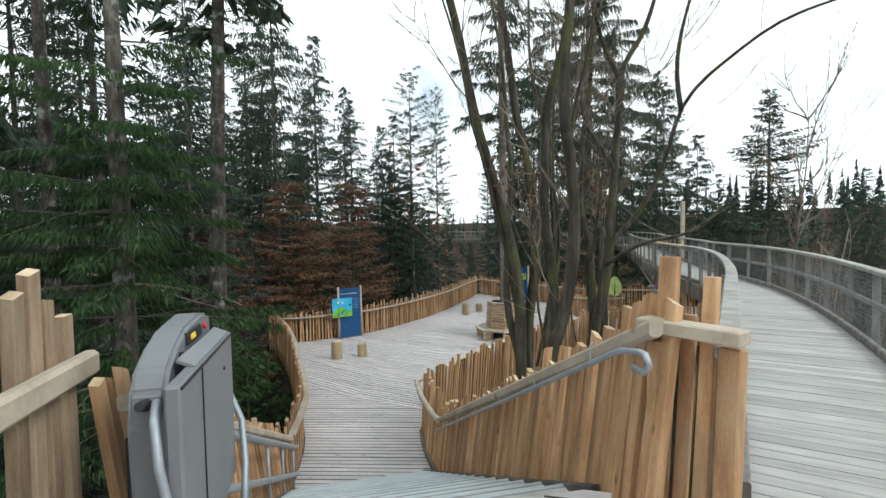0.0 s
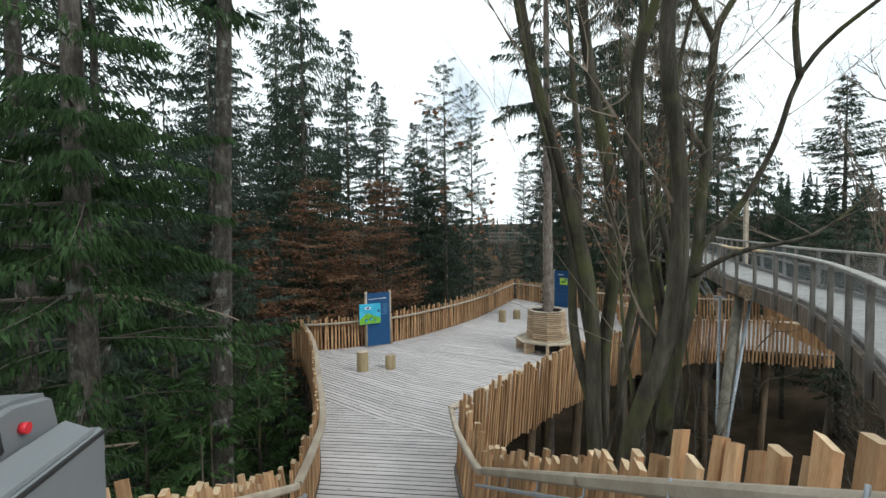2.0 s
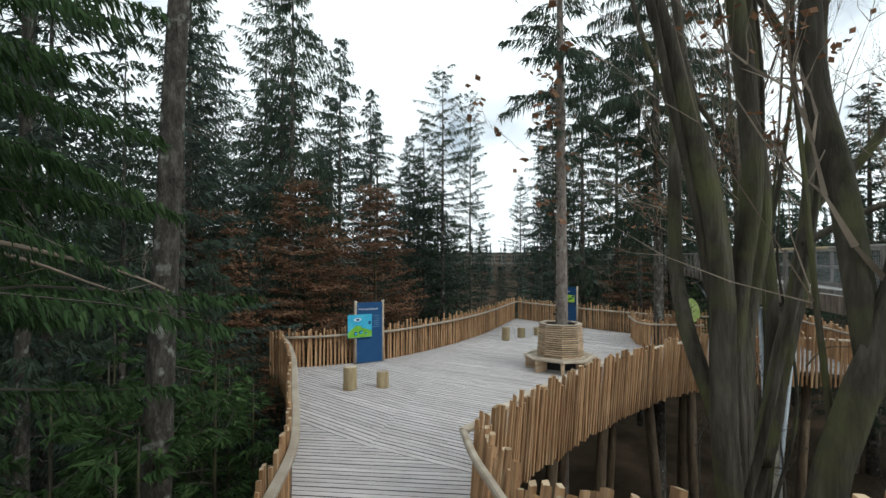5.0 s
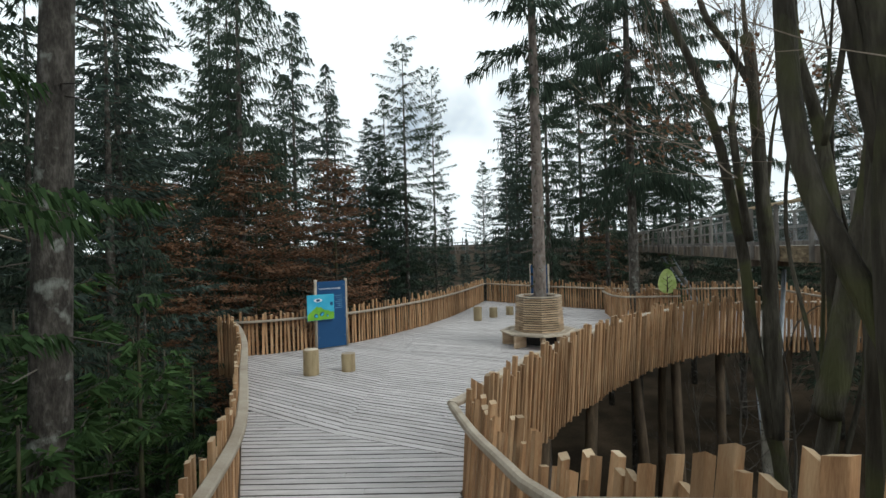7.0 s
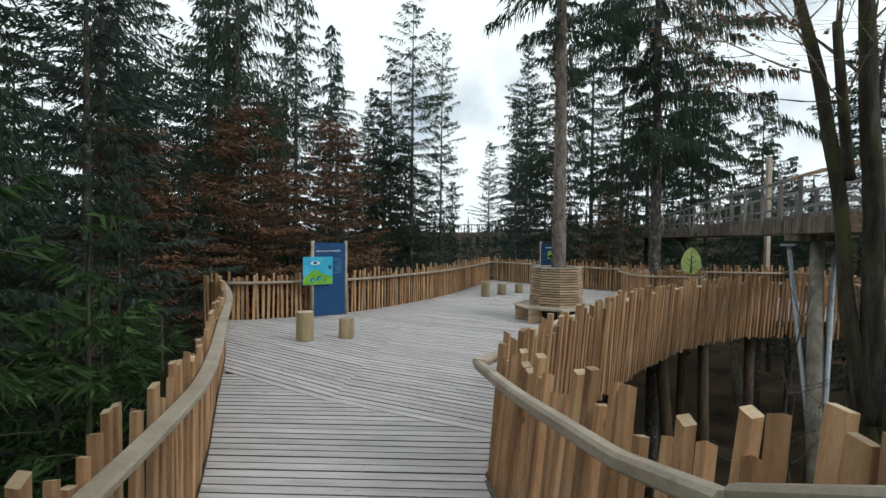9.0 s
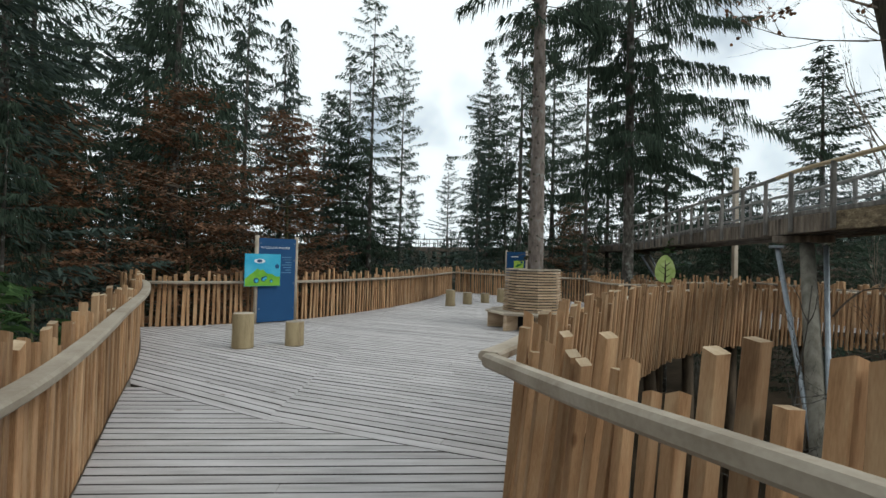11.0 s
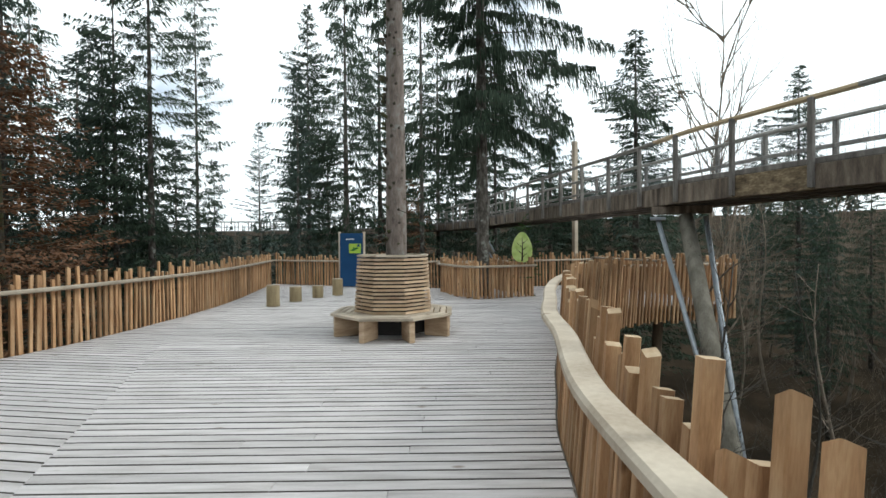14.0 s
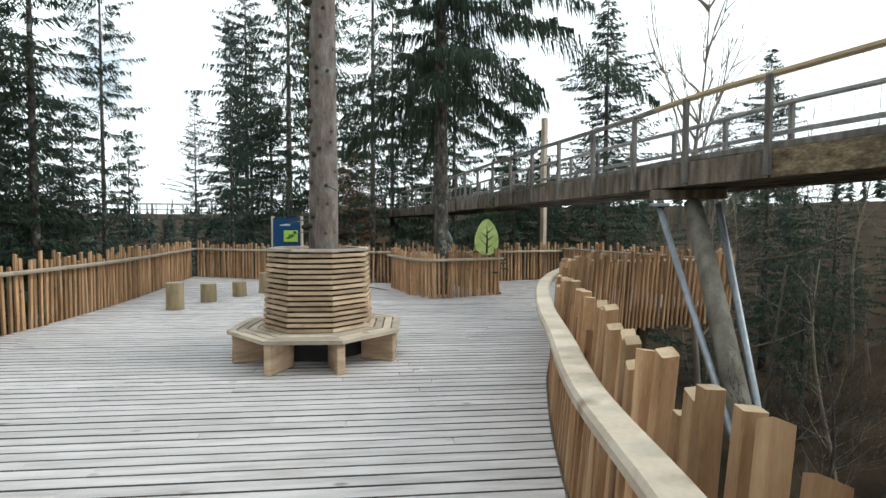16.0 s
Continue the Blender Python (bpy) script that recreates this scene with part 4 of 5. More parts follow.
# ---- trees ----
def quads_mesh(name, base, tip, side, mat):
    """Many thin leaf-shaped quads from their foot, tip and half-width vectors (arrays)."""
    base, tip, side = np.array(base), np.array(tip), np.array(side)
    mid = base * 0.55 + tip * 0.45
    n = len(base)
    verts = np.stack([base, mid + side, tip, mid - side], 1).reshape(-1, 3)
    faces = np.arange(4 * n).reshape(-1, 4)
    me = bpy.data.meshes.new(name)
    me.vertices.add(4 * n)
    me.vertices.foreach_set("co", verts.astype(np.float32).ravel())
    me.loops.add(4 * n)
    me.loops.foreach_set("vertex_index", faces.astype(np.int32).ravel())
    me.polygons.add(n)
    me.polygons.foreach_set("loop_start", np.arange(0, 4 * n, 4, dtype=np.int32))
    me.polygons.foreach_set("loop_total", np.full(n, 4, dtype=np.int32))
    me.materials.append(mat)
    me.update(calc_edges=True)
    me.validate()
    return me


def slivers_mesh(name, base, tip, side, mat):
    """Many pointed slivers, one triangle each, from their foot, tip and half-width vectors (arrays)."""
    base, tip, side = np.array(base), np.array(tip), np.array(side)
    n = len(base)
    me = bpy.data.meshes.new(name)
    me.vertices.add(3 * n)
    me.vertices.foreach_set("co", np.stack([base + side, tip, base - side], 1).astype(np.float32).ravel())
    me.loops.add(3 * n)
    me.loops.foreach_set("vertex_index", np.arange(3 * n, dtype=np.int32))
    me.polygons.add(n)
    me.polygons.foreach_set("loop_start", np.arange(0, 3 * n, 3, dtype=np.int32))
    me.polygons.foreach_set("loop_total", np.full(n, 3, dtype=np.int32))
    me.materials.append(mat)
    me.update(calc_edges=True)
    me.validate()
    return me


def sticks_mesh(name, sticks, mat, fine=0.0):
    """Tapered sticks (start, end, radius): three-sided, those thinner than fine as slivers."""
    vs, fs = [], []
    for n, (a, b, r) in enumerate(sticks):
        d = b - a
        if d.length < 1e-4:
            continue
        u = d.orthogonal().normalized()
        if r < fine:
            u = Matrix.Rotation(n * 2.4, 3, d) @ u
            i = len(vs)
            vs += [a + u * r, b, a - u * r]
            fs.append((i, i + 1, i + 2))
            continue
        v = d.normalized().cross(u)
        i = len(vs)
        for e, k in ((a, r), (b, r * 0.45)):
            vs += [e + u * k, e + (v * 0.87 - u * 0.5) * k, e - (v * 0.87 + u * 0.5) * k]
        fs += [(i, i + 1, i + 4, i + 3), (i + 1, i + 2, i + 5, i + 4), (i + 2, i, i + 3, i + 5)]
    return mesh_of(name, vs, fs, mat)


SPRAYS = (-1.0, -0.65, -0.3, 0.3, 0.65, 1.0)


def conifer_parts(seed, z0, z1, reach, gap, per, step, size, droop, hang, leaf, trunk_r, base=0.0, bark=None, bend=0.0, dead=0, thin=0.3, top_full=0.75, far=False, until=99.0, fan=0.30):
    """Trunk, twig and needle meshes of one conifer, with its foot at 0."""
    rr = np.random.RandomState(seed)
    pts, rad = [], []
    for k in range(9):
        z = base + (z1 - base) * k / 8
        pts.append((bend * math.sin(k * 0.7 + seed), bend * math.cos(k * 0.9 + seed) - bend, z))
        rad.append(max(0.012, trunk_r * (1 - (k / 8) ** 1.15) + 0.012))
    zs = np.array([p[2] for p in pts])
    px, py = np.array([p[0] for p in pts]), np.array([p[1] for p in pts])

    def core(z):
        return np.array([np.interp(z, zs, px), np.interp(z, zs, py), z])

    base_p, tip_p, side_p, sticks = [], [], [], []
    z, turn = z0, rr.uniform(0, 6.28)
    while z < z1 - 0.05:
        f = (z - z0) / (z1 - z0)
        shape = min(1.0, (1 - f) ** top_full * (0.55 + 0.45 * min(1, f / 0.18)))
        for b in range(per if f < 0.85 else max(3, per - 2)):
            turn += 2.4 + rr.uniform(-0.3, 0.3)
            if rr.rand() < (0.12 if z < until else 0.9):
                continue
            foot = core(min(z1 - 0.05, z + rr.uniform(-0.6, 0.6) * gap))
            clump = noise.noise((math.cos(turn) * 1.3 + seed, math.sin(turn) * 1.3, foot[2] * 0.33))
            length = max(0.2, reach * shape * min(1.3, max(0.22, 0.80 + 1.0 * clump)) * rr.uniform(0.6, 1.15))
            out, lat = np.array([math.cos(turn), math.sin(turn), 0]), np.array([-math.sin(turn), math.cos(turn), 0])
            sag = droop * rr.uniform(0.6, 1.5)
            rise = 0.22 - 0.35 * sag + 0.5 * f + rr.uniform(-0.08, 0.08)
            cnt = max(3, int(length / step))
            swing = rr.uniform(-0.25, 0.25)
            last = foot
            for k in range(1, cnt + 1):
                s = k / cnt
                p = foot + (out + lat * swing * s) * length * s + np.array([0, 0, length * (rise * s - sag * s * s + 0.42 * sag * s ** 3)]) + rr.uniform(-0.03, 0.03, 3)
                if k % max(1, cnt // 3) == 0:
                    sticks.append((Vector(last), Vector(p), 0.005 + 0.010 * (1 - s) * length))
                    last = p
                if s < 0.14 + 0.12 * rr.rand():
                    continue
                # side twigs, broad in the middle of the bough, each with hanging sprays
                half = fan * length * (1.02 - s) ** 0.7 * min(1, s / 0.3) + 0.02
                for sgn in SPRAYS:
                    u = rr.uniform(0.25, 1.0) * half * sgn
                    ln = size * rr.uniform(0.55, 1.35)
                    q = p + lat * u + out * abs(u) * 0.45 - np.array([0, 0, 0.25 * min(1.0, hang) * abs(u)])
                    dv = out * rr.uniform(0.25, 0.9) + lat * (sgn * rr.uniform(0.1, 0.8) + rr.uniform(-0.3, 0.3)) + np.array([0, 0, -hang * rr.uniform(0.3, 1.4) + rr.uniform(-0.1, 0.25)])
                    dv /= np.linalg.norm(dv)
                    sv = np.cross(dv, rr.normal(size=3))
                    sv /= np.linalg.norm(sv) + 1e-6
                    base_p.append(q)
                    tip_p.append(q + dv * ln)
                    side_p.append(sv * ln * thin * 0.5 * rr.uniform(0.6, 1.5))
        z += gap * rr.uniform(0.7, 1.3) * (1 - 0.45 * f)
    for k in range(dead):
        zz = base + (z0 - base) * (0.35 + 0.65 * rr.rand())
        az, ln = rr.uniform(0, 6.28), rr.uniform(0.15, 0.9)
        p = core(zz)
        sticks.append((Vector(p), Vector(p + np.array([math.cos(az) * ln, math.sin(az) * ln, -0.2 * ln])), 0.012))
    trunk = bmesh.new()
    tube(pts, rad, 12, trunk)
    me = bpy.data.meshes.new("trunk")
    trunk.to_mesh(me)
    trunk.free()
    me.materials.append(bark or spruce_bark)
    return me, sticks_mesh("twigs", sticks, dead_twig, 0.03 if far else 0.0), slivers_mesh("crown", base_p, tip_p, side_p, leaf)


def plant(name, label, meshes, m, group="", category="tree"):
    th = thing(name, label, category, group, m=m)
    for nm, me in zip(("trunk", "twig_growth", "crown"), meshes):
        ob = part(nm, me, None, th)
        if nm != "trunk":
            ob["kind"] = "stuff"
    return th



def trunk_knots(x, y, r, z0, z1, n, seed):
    rr = random.Random(seed)
    th = thing("trunk_knot", "short dark branch stubs on the spruce trunk", "branch stub", kind="stuff")
    bm = bmesh.new()
    for k in range(n):
        z, a = rr.uniform(z0, z1), rr.uniform(0, 6.283)
        q = r * (1 - 0.035 * (z - z0))
        d = Vector((math.cos(a), math.sin(a), 0.25))
        p = Vector((x, y, z))
        tube([p + d * q * 0.8, p + d * (q + 0.02), p + d * (q + rr.uniform(0.03, 0.07))], [0.042, 0.030, 0.015], 6, bm)
    part("stub", bm, dark_bark, th)["kind"] = "stuff"


# far kinds, each shared by many trees of the wood
KINDS = [
    conifer_parts(11, 3.5, 24.0, 4.3, 0.60, 6, 0.165, 0.30, 0.40, 1.3, needles, 0.20, dead=26, thin=0.22, top_full=0.62, far=True),
    conifer_parts(12, 6.5, 26.0, 4.4, 0.64, 6, 0.165, 0.36, 0.55, 2.0, needles, 0.22, dead=34, thin=0.18, top_full=0.52, far=True, fan=0.26),
    conifer_parts(13, 2.0, 20.0, 3.6, 0.52, 6, 0.175, 0.27, 0.22, 0.5, needles_hazed, 0.17, dead=16, thin=0.23, top_full=0.62, far=True),
    conifer_parts(14, 8.0, 25.0, 3.3, 0.56, 5, 0.145, 0.28, 0.24, 0.8, needles, 0.19, dead=80, top_full=0.38, thin=0.20, far=True),
    conifer_parts(15, 4.0, 22.0, 3.1, 0.52, 6, 0.175, 0.30, 0.42, 1.1, needles_hazed, 0.16, dead=26, thin=0.21, top_full=0.66, far=True),
    conifer_parts(16, 3.0, 24.0, 4.0, 0.46, 9, 0.12, 0.20, 0.34, 1.0, needles, 0.20, dead=30, thin=0.26, top_full=0.72, far=True),
]
WOOD = "spruces of the surrounding wood"
wood_label = ["tall dark green spruce in the surrounding wood", "tall dark spruce with drooping boughs and bare lower trunk", "grey-green fir with dense level boughs", "thin-crowned pine-like conifer with a long bare trunk", "narrow grey-green spruce in the wood", "full grey-green spruce with a dense pointed crown"]
KIND_TOP = [24.0, 26.0, 20.0, 25.0, 22.0, 24.0]


def wood_tree(kind, x, y, top, girth=1.0, turn=0.0):
    """A copy of a far kind, scaled so that its tip stands at the height top."""
    g = ground_height(x, y) - 0.2
    k = (top - g) / KIND_TOP[kind]
    m = pose(x, y, g, 0, 0, turn) @ Matrix.Diagonal((k * girth, k * girth, k, 1))
    th = thing("spruce", wood_label[kind], "tree", WOOD)
    th.matrix_world = m
    for nm, me in zip(("trunk", "twig_growth", "crown"), KINDS[kind]):
        ob = part(nm, me, None, th)
        if nm != "trunk":
            ob["kind"] = "stuff"


PLACED = [
    (4, -6.9, 35.2, 14.6, 1.0), (3, -2.0, 32.2, 14.8, 1.0), (3, -0.35, 35.7, 14.5, 0.7), (0, -3.2, 33.2, 12.0, 1.0), (2, -4.8, 36.4, 9.8, 1.2), (0, -2.6, 37.4, 8.8, 1.1), (2, -1.2, 34.4, 5.8, 1.0), (4, 0.5, 38.6, 6.0, 1.0), (4, -5.3, 43.5, 13.5, 1.1), (2, -3.6, 33.5, 10.0, 0.9),
    (5, 18.2, 27.2, 11.7, 1.6), (1, 17.2, 30.2, 6.5, 1.2), (5, 27.0, 24.4, 10.6, 1.25), (0, 24.0, 17.0, 4.2, 1.2), (1, 28.0, 19.0, 4.4, 1.2), (2, 22.5, 14.0, 3.0, 1.2), (4, 27.0, 14.5, 4.0, 1.3), (0, 32.0, 16.0, 5.0, 1.2), (1, 21.0, 20.5, 3.0, 1.2), (0, 30.0, 22.5, 5.0, 1.2), (2, 35.0, 19.5, 5.4, 1.3), (4, 23.5, 22.0, 3.6, 1.3), (0, 20.4, 36.0, 8.0, 1.2), (1, 29.5, 34.0, 6.8, 1.3), (2, 33.0, 38.0, 8.5, 1.2), (1, 38.0, 32.0, 7.5, 1.3),
    (5, 6.3, 42.8, 17.0, 0.95), (4, 4.7, 38.5, 11.5, 0.9), (1, 8.2, 41.0, 19.5, 1.1), (0, 12.0, 45.0, 20.0, 1.1), (2, 34.0, 30.0, 10.0, 1.2),
    (0, 14.5, 40.5, 17.0, 1.0),
    (0, -10.8, 30.0, 17.5, 1.1), (3, -13.0, 33.0, 20.0, 1.0), (1, -9.0, 26.6, 19.0, 1.0), (3, -10.8, 21.0, 17.0, 0.9), (1, -12.5, 24.5, 15.0, 1.0),
    (4, -9.8, 38.5, 19.5, 1.1), (0, -8.9, 15.0, 9.0, 1.0), (3, -9.5, 11.0, 14.0, 0.8), (3, -8.0, 11.4, 17.0, 0.8), (2, -11.0, 7.5, 7.5, 1.1),
    (3, -8.9, 4.5, 15.0, 0.8), (0, -13.5, 13.5, 10.5, 1.1), (3, -14.0, 18.0, 16.0, 0.9), (2, -11.5, 15.8, 12.0, 1.2), (2, -9.6, 18.6, 11.0, 1.2),
    (0, 16.8, 37.0, 15.0, 1.0), (1, 18.0, 41.0, 17.0, 1.0), (3, 9.8, 33.4, 19.0, 0.8), (1, 16.2, 31.0, 10.0, 1.1),
]
for i, (k, x, y, top, girth) in enumerate(PLACED):
    wood_tree(k, x, y, top, girth, 57 * i)
fr = random.Random(21)
spots = [(p[1], p[2]) for p in PLACED]


def scatter(count, x0, x1, y0, y1, low, high, kinds, apart, rule=None):
    tries = 0
    while count and tries < 4000:
        tries += 1
        x, y = fr.uniform(x0, x1), fr.uniform(y0, y1)
        if any((x - a) ** 2 + (y - b) ** 2 < apart ** 2 for a, b in spots) or (rule and not rule(x, y)):
            continue
        spots.append((x, y))
        wood_tree(fr.choice(kinds), x, y, fr.uniform(low, high), fr.uniform(0.9, 1.2), fr.uniform(0, 360))
        count -= 1


scatter(9, -30, -11, -2, 22, 6.0, 9.0, (0, 1, 2, 2), 2.8)
scatter(7, -30, -12, 0, 20, 14, 18, (3,), 3.0)
scatter(12, -30, -12, 20, 36, 9, 13, (0, 1, 2), 2.8)
scatter(28, -17, -7.0, 2, 36, -0.5, 5.0, (0, 0, 1, 4), 1.9)
scatter(11, -30, -9, 34, 56, 13, 19, (0, 1, 2, 4), 3.0)
scatter(5, -8, -2, 42, 60, 5, 9, (2, 4), 2.4)
scatter(2, -1, 6, 52, 66, 1.0, 3.0, (2, 4), 2.4)
scatter(6, 5, 20, 46, 64, 10, 16, (2, 4), 3.0)
scatter(14, 17, 60, 30, 70, 4.5, 8.5, (0, 1, 2, 4), 3.2, lambda x, y: y > 24 + 0.2 * x)
scatter(18, 15, 48, 2, 28, 0.0, 5.0, (0, 1, 3, 4), 2.6)
scatter(5, -24, 22, -30, -9, 8, 16, (0, 1, 2), 3.5)

# ---- trees by the deck ----
plant("spruce", "straight spruce trunk with knots growing through the bench", conifer_parts(31, 7.2, 20.0, 2.9, 0.6, 4, 0.08, 0.32, 0.40, 1.3, needles, 0.262, thin=0.16, base=-8.6, dead=46, bend=0.03, bark=pale_bark), pose(2.42, 19.42, 0), "trees by the deck")
trunk_knots(2.42, 19.42, 0.205, 1.5, 9.0, 150, 3)
plant("spruce", "spruce with long drooping dark boughs in a picket enclosure", conifer_parts(32, 4.8, 22.0, 4.7, 0.62, 7, 0.052, 0.38, 0.54, 3.6, needles, 0.25, thin=0.10, top_full=0.42, fan=0.22, base=-8.6, dead=30, bend=0.03), pose(7.15, 23.75, 0), "trees by the deck")
plant("spruce", "grey lichen-spotted spruce trunk rising beside the walkway", conifer_parts(33, 8.5, 20.0, 2.3, 0.6, 5, 0.2, 0.4, 0.25, 0.7, needles, 0.24, base=-8.6, dead=40, bend=0.10), pose(-4.62, 9.95, 0, 0, 2.0, 0), "trees by the deck")
plant("spruce", "spruce with dense hanging green boughs beside the stairs", conifer_parts(34, 1.6, 13.0, 3.0, 0.36, 7, 0.022, 0.11, 0.50, 1.7, needles_fresh, 0.25, base=-8.6, dead=24, bend=0.03, thin=0.20, fan=0.34, until=5.8), pose(-4.2, 6.4, 0), "trees by the deck")
plant("spruce", "dark spruce trunk with dead twigs beyond the stairs", conifer_parts(35, 6.0, 19.0, 2.4, 0.5, 6, 0.18, 0.4, 0.35, 0.9, needles, 0.17, base=-8.6, dead=40, until=6.5), pose(-6.6, 8.2, 0), "trees by the deck")
plant("spruce", "slim dark spruce close to the stairs", conifer_parts(36, 4.6, 18.0, 2.2, 0.42, 6, 0.16, 0.36, 0.35, 1.0, needles, 0.15, base=-8.6, dead=30, until=6.5), pose(-7.6, 5.6, 0), "trees by the deck")
young = conifer_parts(41, 0.6, 8.2, 2.7, 0.74, 5, 0.055, 0.19, 0.30, 0.45, needles_young, 0.05, thin=0.24, fan=0.40, bark=dark_bark)
for x, y, top, turn in ((-4.75, 11.5, 2.5, 0), (-4.9, 10.45, 2.8, 80), (-4.6, 9.4, 1.5, 150), (-4.75, 12.95, 1.2, 220), (-5.6, 12.2, 1.6, 40), (-4.3, 8.6, 1.6, 300), (-5.9, 9.6, 1.9, 120), (-6.2, 11.0, 2.0, 200), (-5.7, 13.9, 1.3, 10), (-6.9, 15.0, 1.4, 65), (-7.6, 13.0, 2.2, 95)):
    g = ground_height(x, y)
    k = (top - g) / 8.2
    th = plant("young_spruce", "bright green young spruce below the walkway fence", young, pose(x, y, g - 0.1, 0, 0, turn) @ Matrix.Diagonal((k, k, k, 1)), "young spruces")

plant("young_spruce", "small green sapling beside the leaf-shaped sign", young, pose(8.42, 23.2, 0.004) @ Matrix.Diagonal((0.3, 0.3, 0.31, 1)), "young spruces")


# ---- broad-leaved trees ----
def twig_cloud(rr, start, out, length, depth, sticks, leaf_at, spread=0.6, up=0.15, r0=None):
    """Forking bare twigs."""
    d = out.normalized()
    r = r0 or 0.012 * length
    p = start.copy()
    for k in range(4):
        q = p + d * length / 4
        sticks.append((p.copy(), q.copy(), r * (1 - 0.18 * k)))
        if depth and k > 0:
            for _ in range(2 if k > 1 else 1):
                nd = d + Vector((rr.uniform(-1, 1), rr.uniform(-1, 1), rr.uniform(-0.7, 0.9))) * spread
                twig_cloud(rr, q, nd, length * rr.uniform(0.4, 0.62), depth - 1, sticks, leaf_at, spread, up, r * 0.5)
        elif depth == 0:
            if q.z < 5.4:
                leaf_at.append(q.copy())
        d = (d + Vector((rr.uniform(-0.25, 0.25), rr.uniform(-0.25, 0.25), rr.uniform(-0.12, 0.25) + up * 0.4))).normalized()
        p = q


def rough_tube(line, rad, seed):
    """A stem with flutes, swellings and old branch scars."""
    line = even(line, 0.12)
    n = len(line)
    bm = tube(line, list(np.interp(np.linspace(0, 1, n), np.linspace(0, 1, len(rad)), rad)), 14)
    bm.verts.ensure_lookup_table()
    for i, v in enumerate(bm.verts):
        c = line[min(n - 1, i // 14)]
        d = v.co - c
        a = math.atan2(d.y, d.x)
        k = 0.13 * noise.noise((math.cos(a) * 1.6 + seed, math.sin(a) * 1.6, v.co.z * 0.9)) + 0.10 * noise.noise((math.cos(a) * 3 + seed, math.sin(a) * 3, v.co.z * 3.1))
        v.co = c + d * (1 + k)
    return bm


def stem_tree(name, label, stems, seed, bark, twigs=5, leaves=0, depth=2, twig_len=1.6, thin_stems=0):
    """A tree of several hand-laid stems, with twigs towards their ends."""
    rr = random.Random(seed)
    th = thing(name, label, "tree", "bare trees by the stairs")
    sticks, spots_l = [], []
    stems = list(stems)
    for _ in range(thin_stems):
        pts, r0, r1 = rr.choice(stems[:5])
        j = min(rr.choice((1, 2, 3)), len(pts) - 2)
        p = Vector(pts[j]).lerp(Vector(pts[j + 1]), rr.uniform(0.2, 1))
        line = [p]
        d = Vector((rr.uniform(-0.22, 0.22), rr.uniform(-0.22, 0.22), 1))
        while p.z < rr.uniform(4.5, 11.0):
            p = p + d * 0.9
            d = Vector((d.x * 0.7 + rr.uniform(-0.15, 0.15), d.y * 0.7 + rr.uniform(-0.15, 0.15), 1))
            line.append(p)
        if len(line) > 2:
            stems.append((line, rr.uniform(0.022, 0.042), 0.01))
    for pts, r0, r1 in stems:
        line = smooth_line(pts, 0.3)
        n = len(line)
        rad = [(r0 + (r1 - r0) * i / (n - 1)) * (1 + 0.07 * noise.noise((i * 0.35, r0 * 50, seed))) for i in range(n)]
        rad = [0.88 * q for q in rad]
        wob = [p + Vector((noise.noise((p.z * 0.9, seed, r0 * 9)), noise.noise((p.z * 0.9, seed + 5, r0 * 9)), 0)) * 0.05 for p in line]
        part("stem", rough_tube(wob, rad, seed), bark, th)
        for _ in range(twigs):
            i = rr.randrange(int(n * 0.45), n)
            if wob[i].z < 3.2:
                continue
            d = Vector((rr.uniform(-1, 1), rr.uniform(-1, 1), rr.uniform(0.1, 1.2)))
            twig_cloud(rr, wob[i], d, twig_len * rr.uniform(0.6, 1.3), depth, sticks, spots_l, r0=max(0.006, rad[i] * 0.3))
    part("twig_growth", sticks_mesh("twigs", sticks, twig_bark), None, th)["kind"] = "stuff"
    if leaves and spots_l:
        b, t, s = [], [], []
        for _ in range(leaves):
            p = rr.choice(spots_l)
            v = np.array([rr.uniform(-1, 1), rr.uniform(-1, 1), rr.uniform(-1, 0.4)])
            v = v / np.linalg.norm(v) * 0.048
            b.append(np.array(p))
            t.append(np.array(p) + v)
            s.append(np.cross(v, [rr.uniform(-1, 1), rr.uniform(-1, 1), 1]) * 0.5)
        part("dry_leaves", quads_mesh("dry_leaves", b, t, s, rust_leaf), None, th, "few dry rust-brown leaves")
    return th


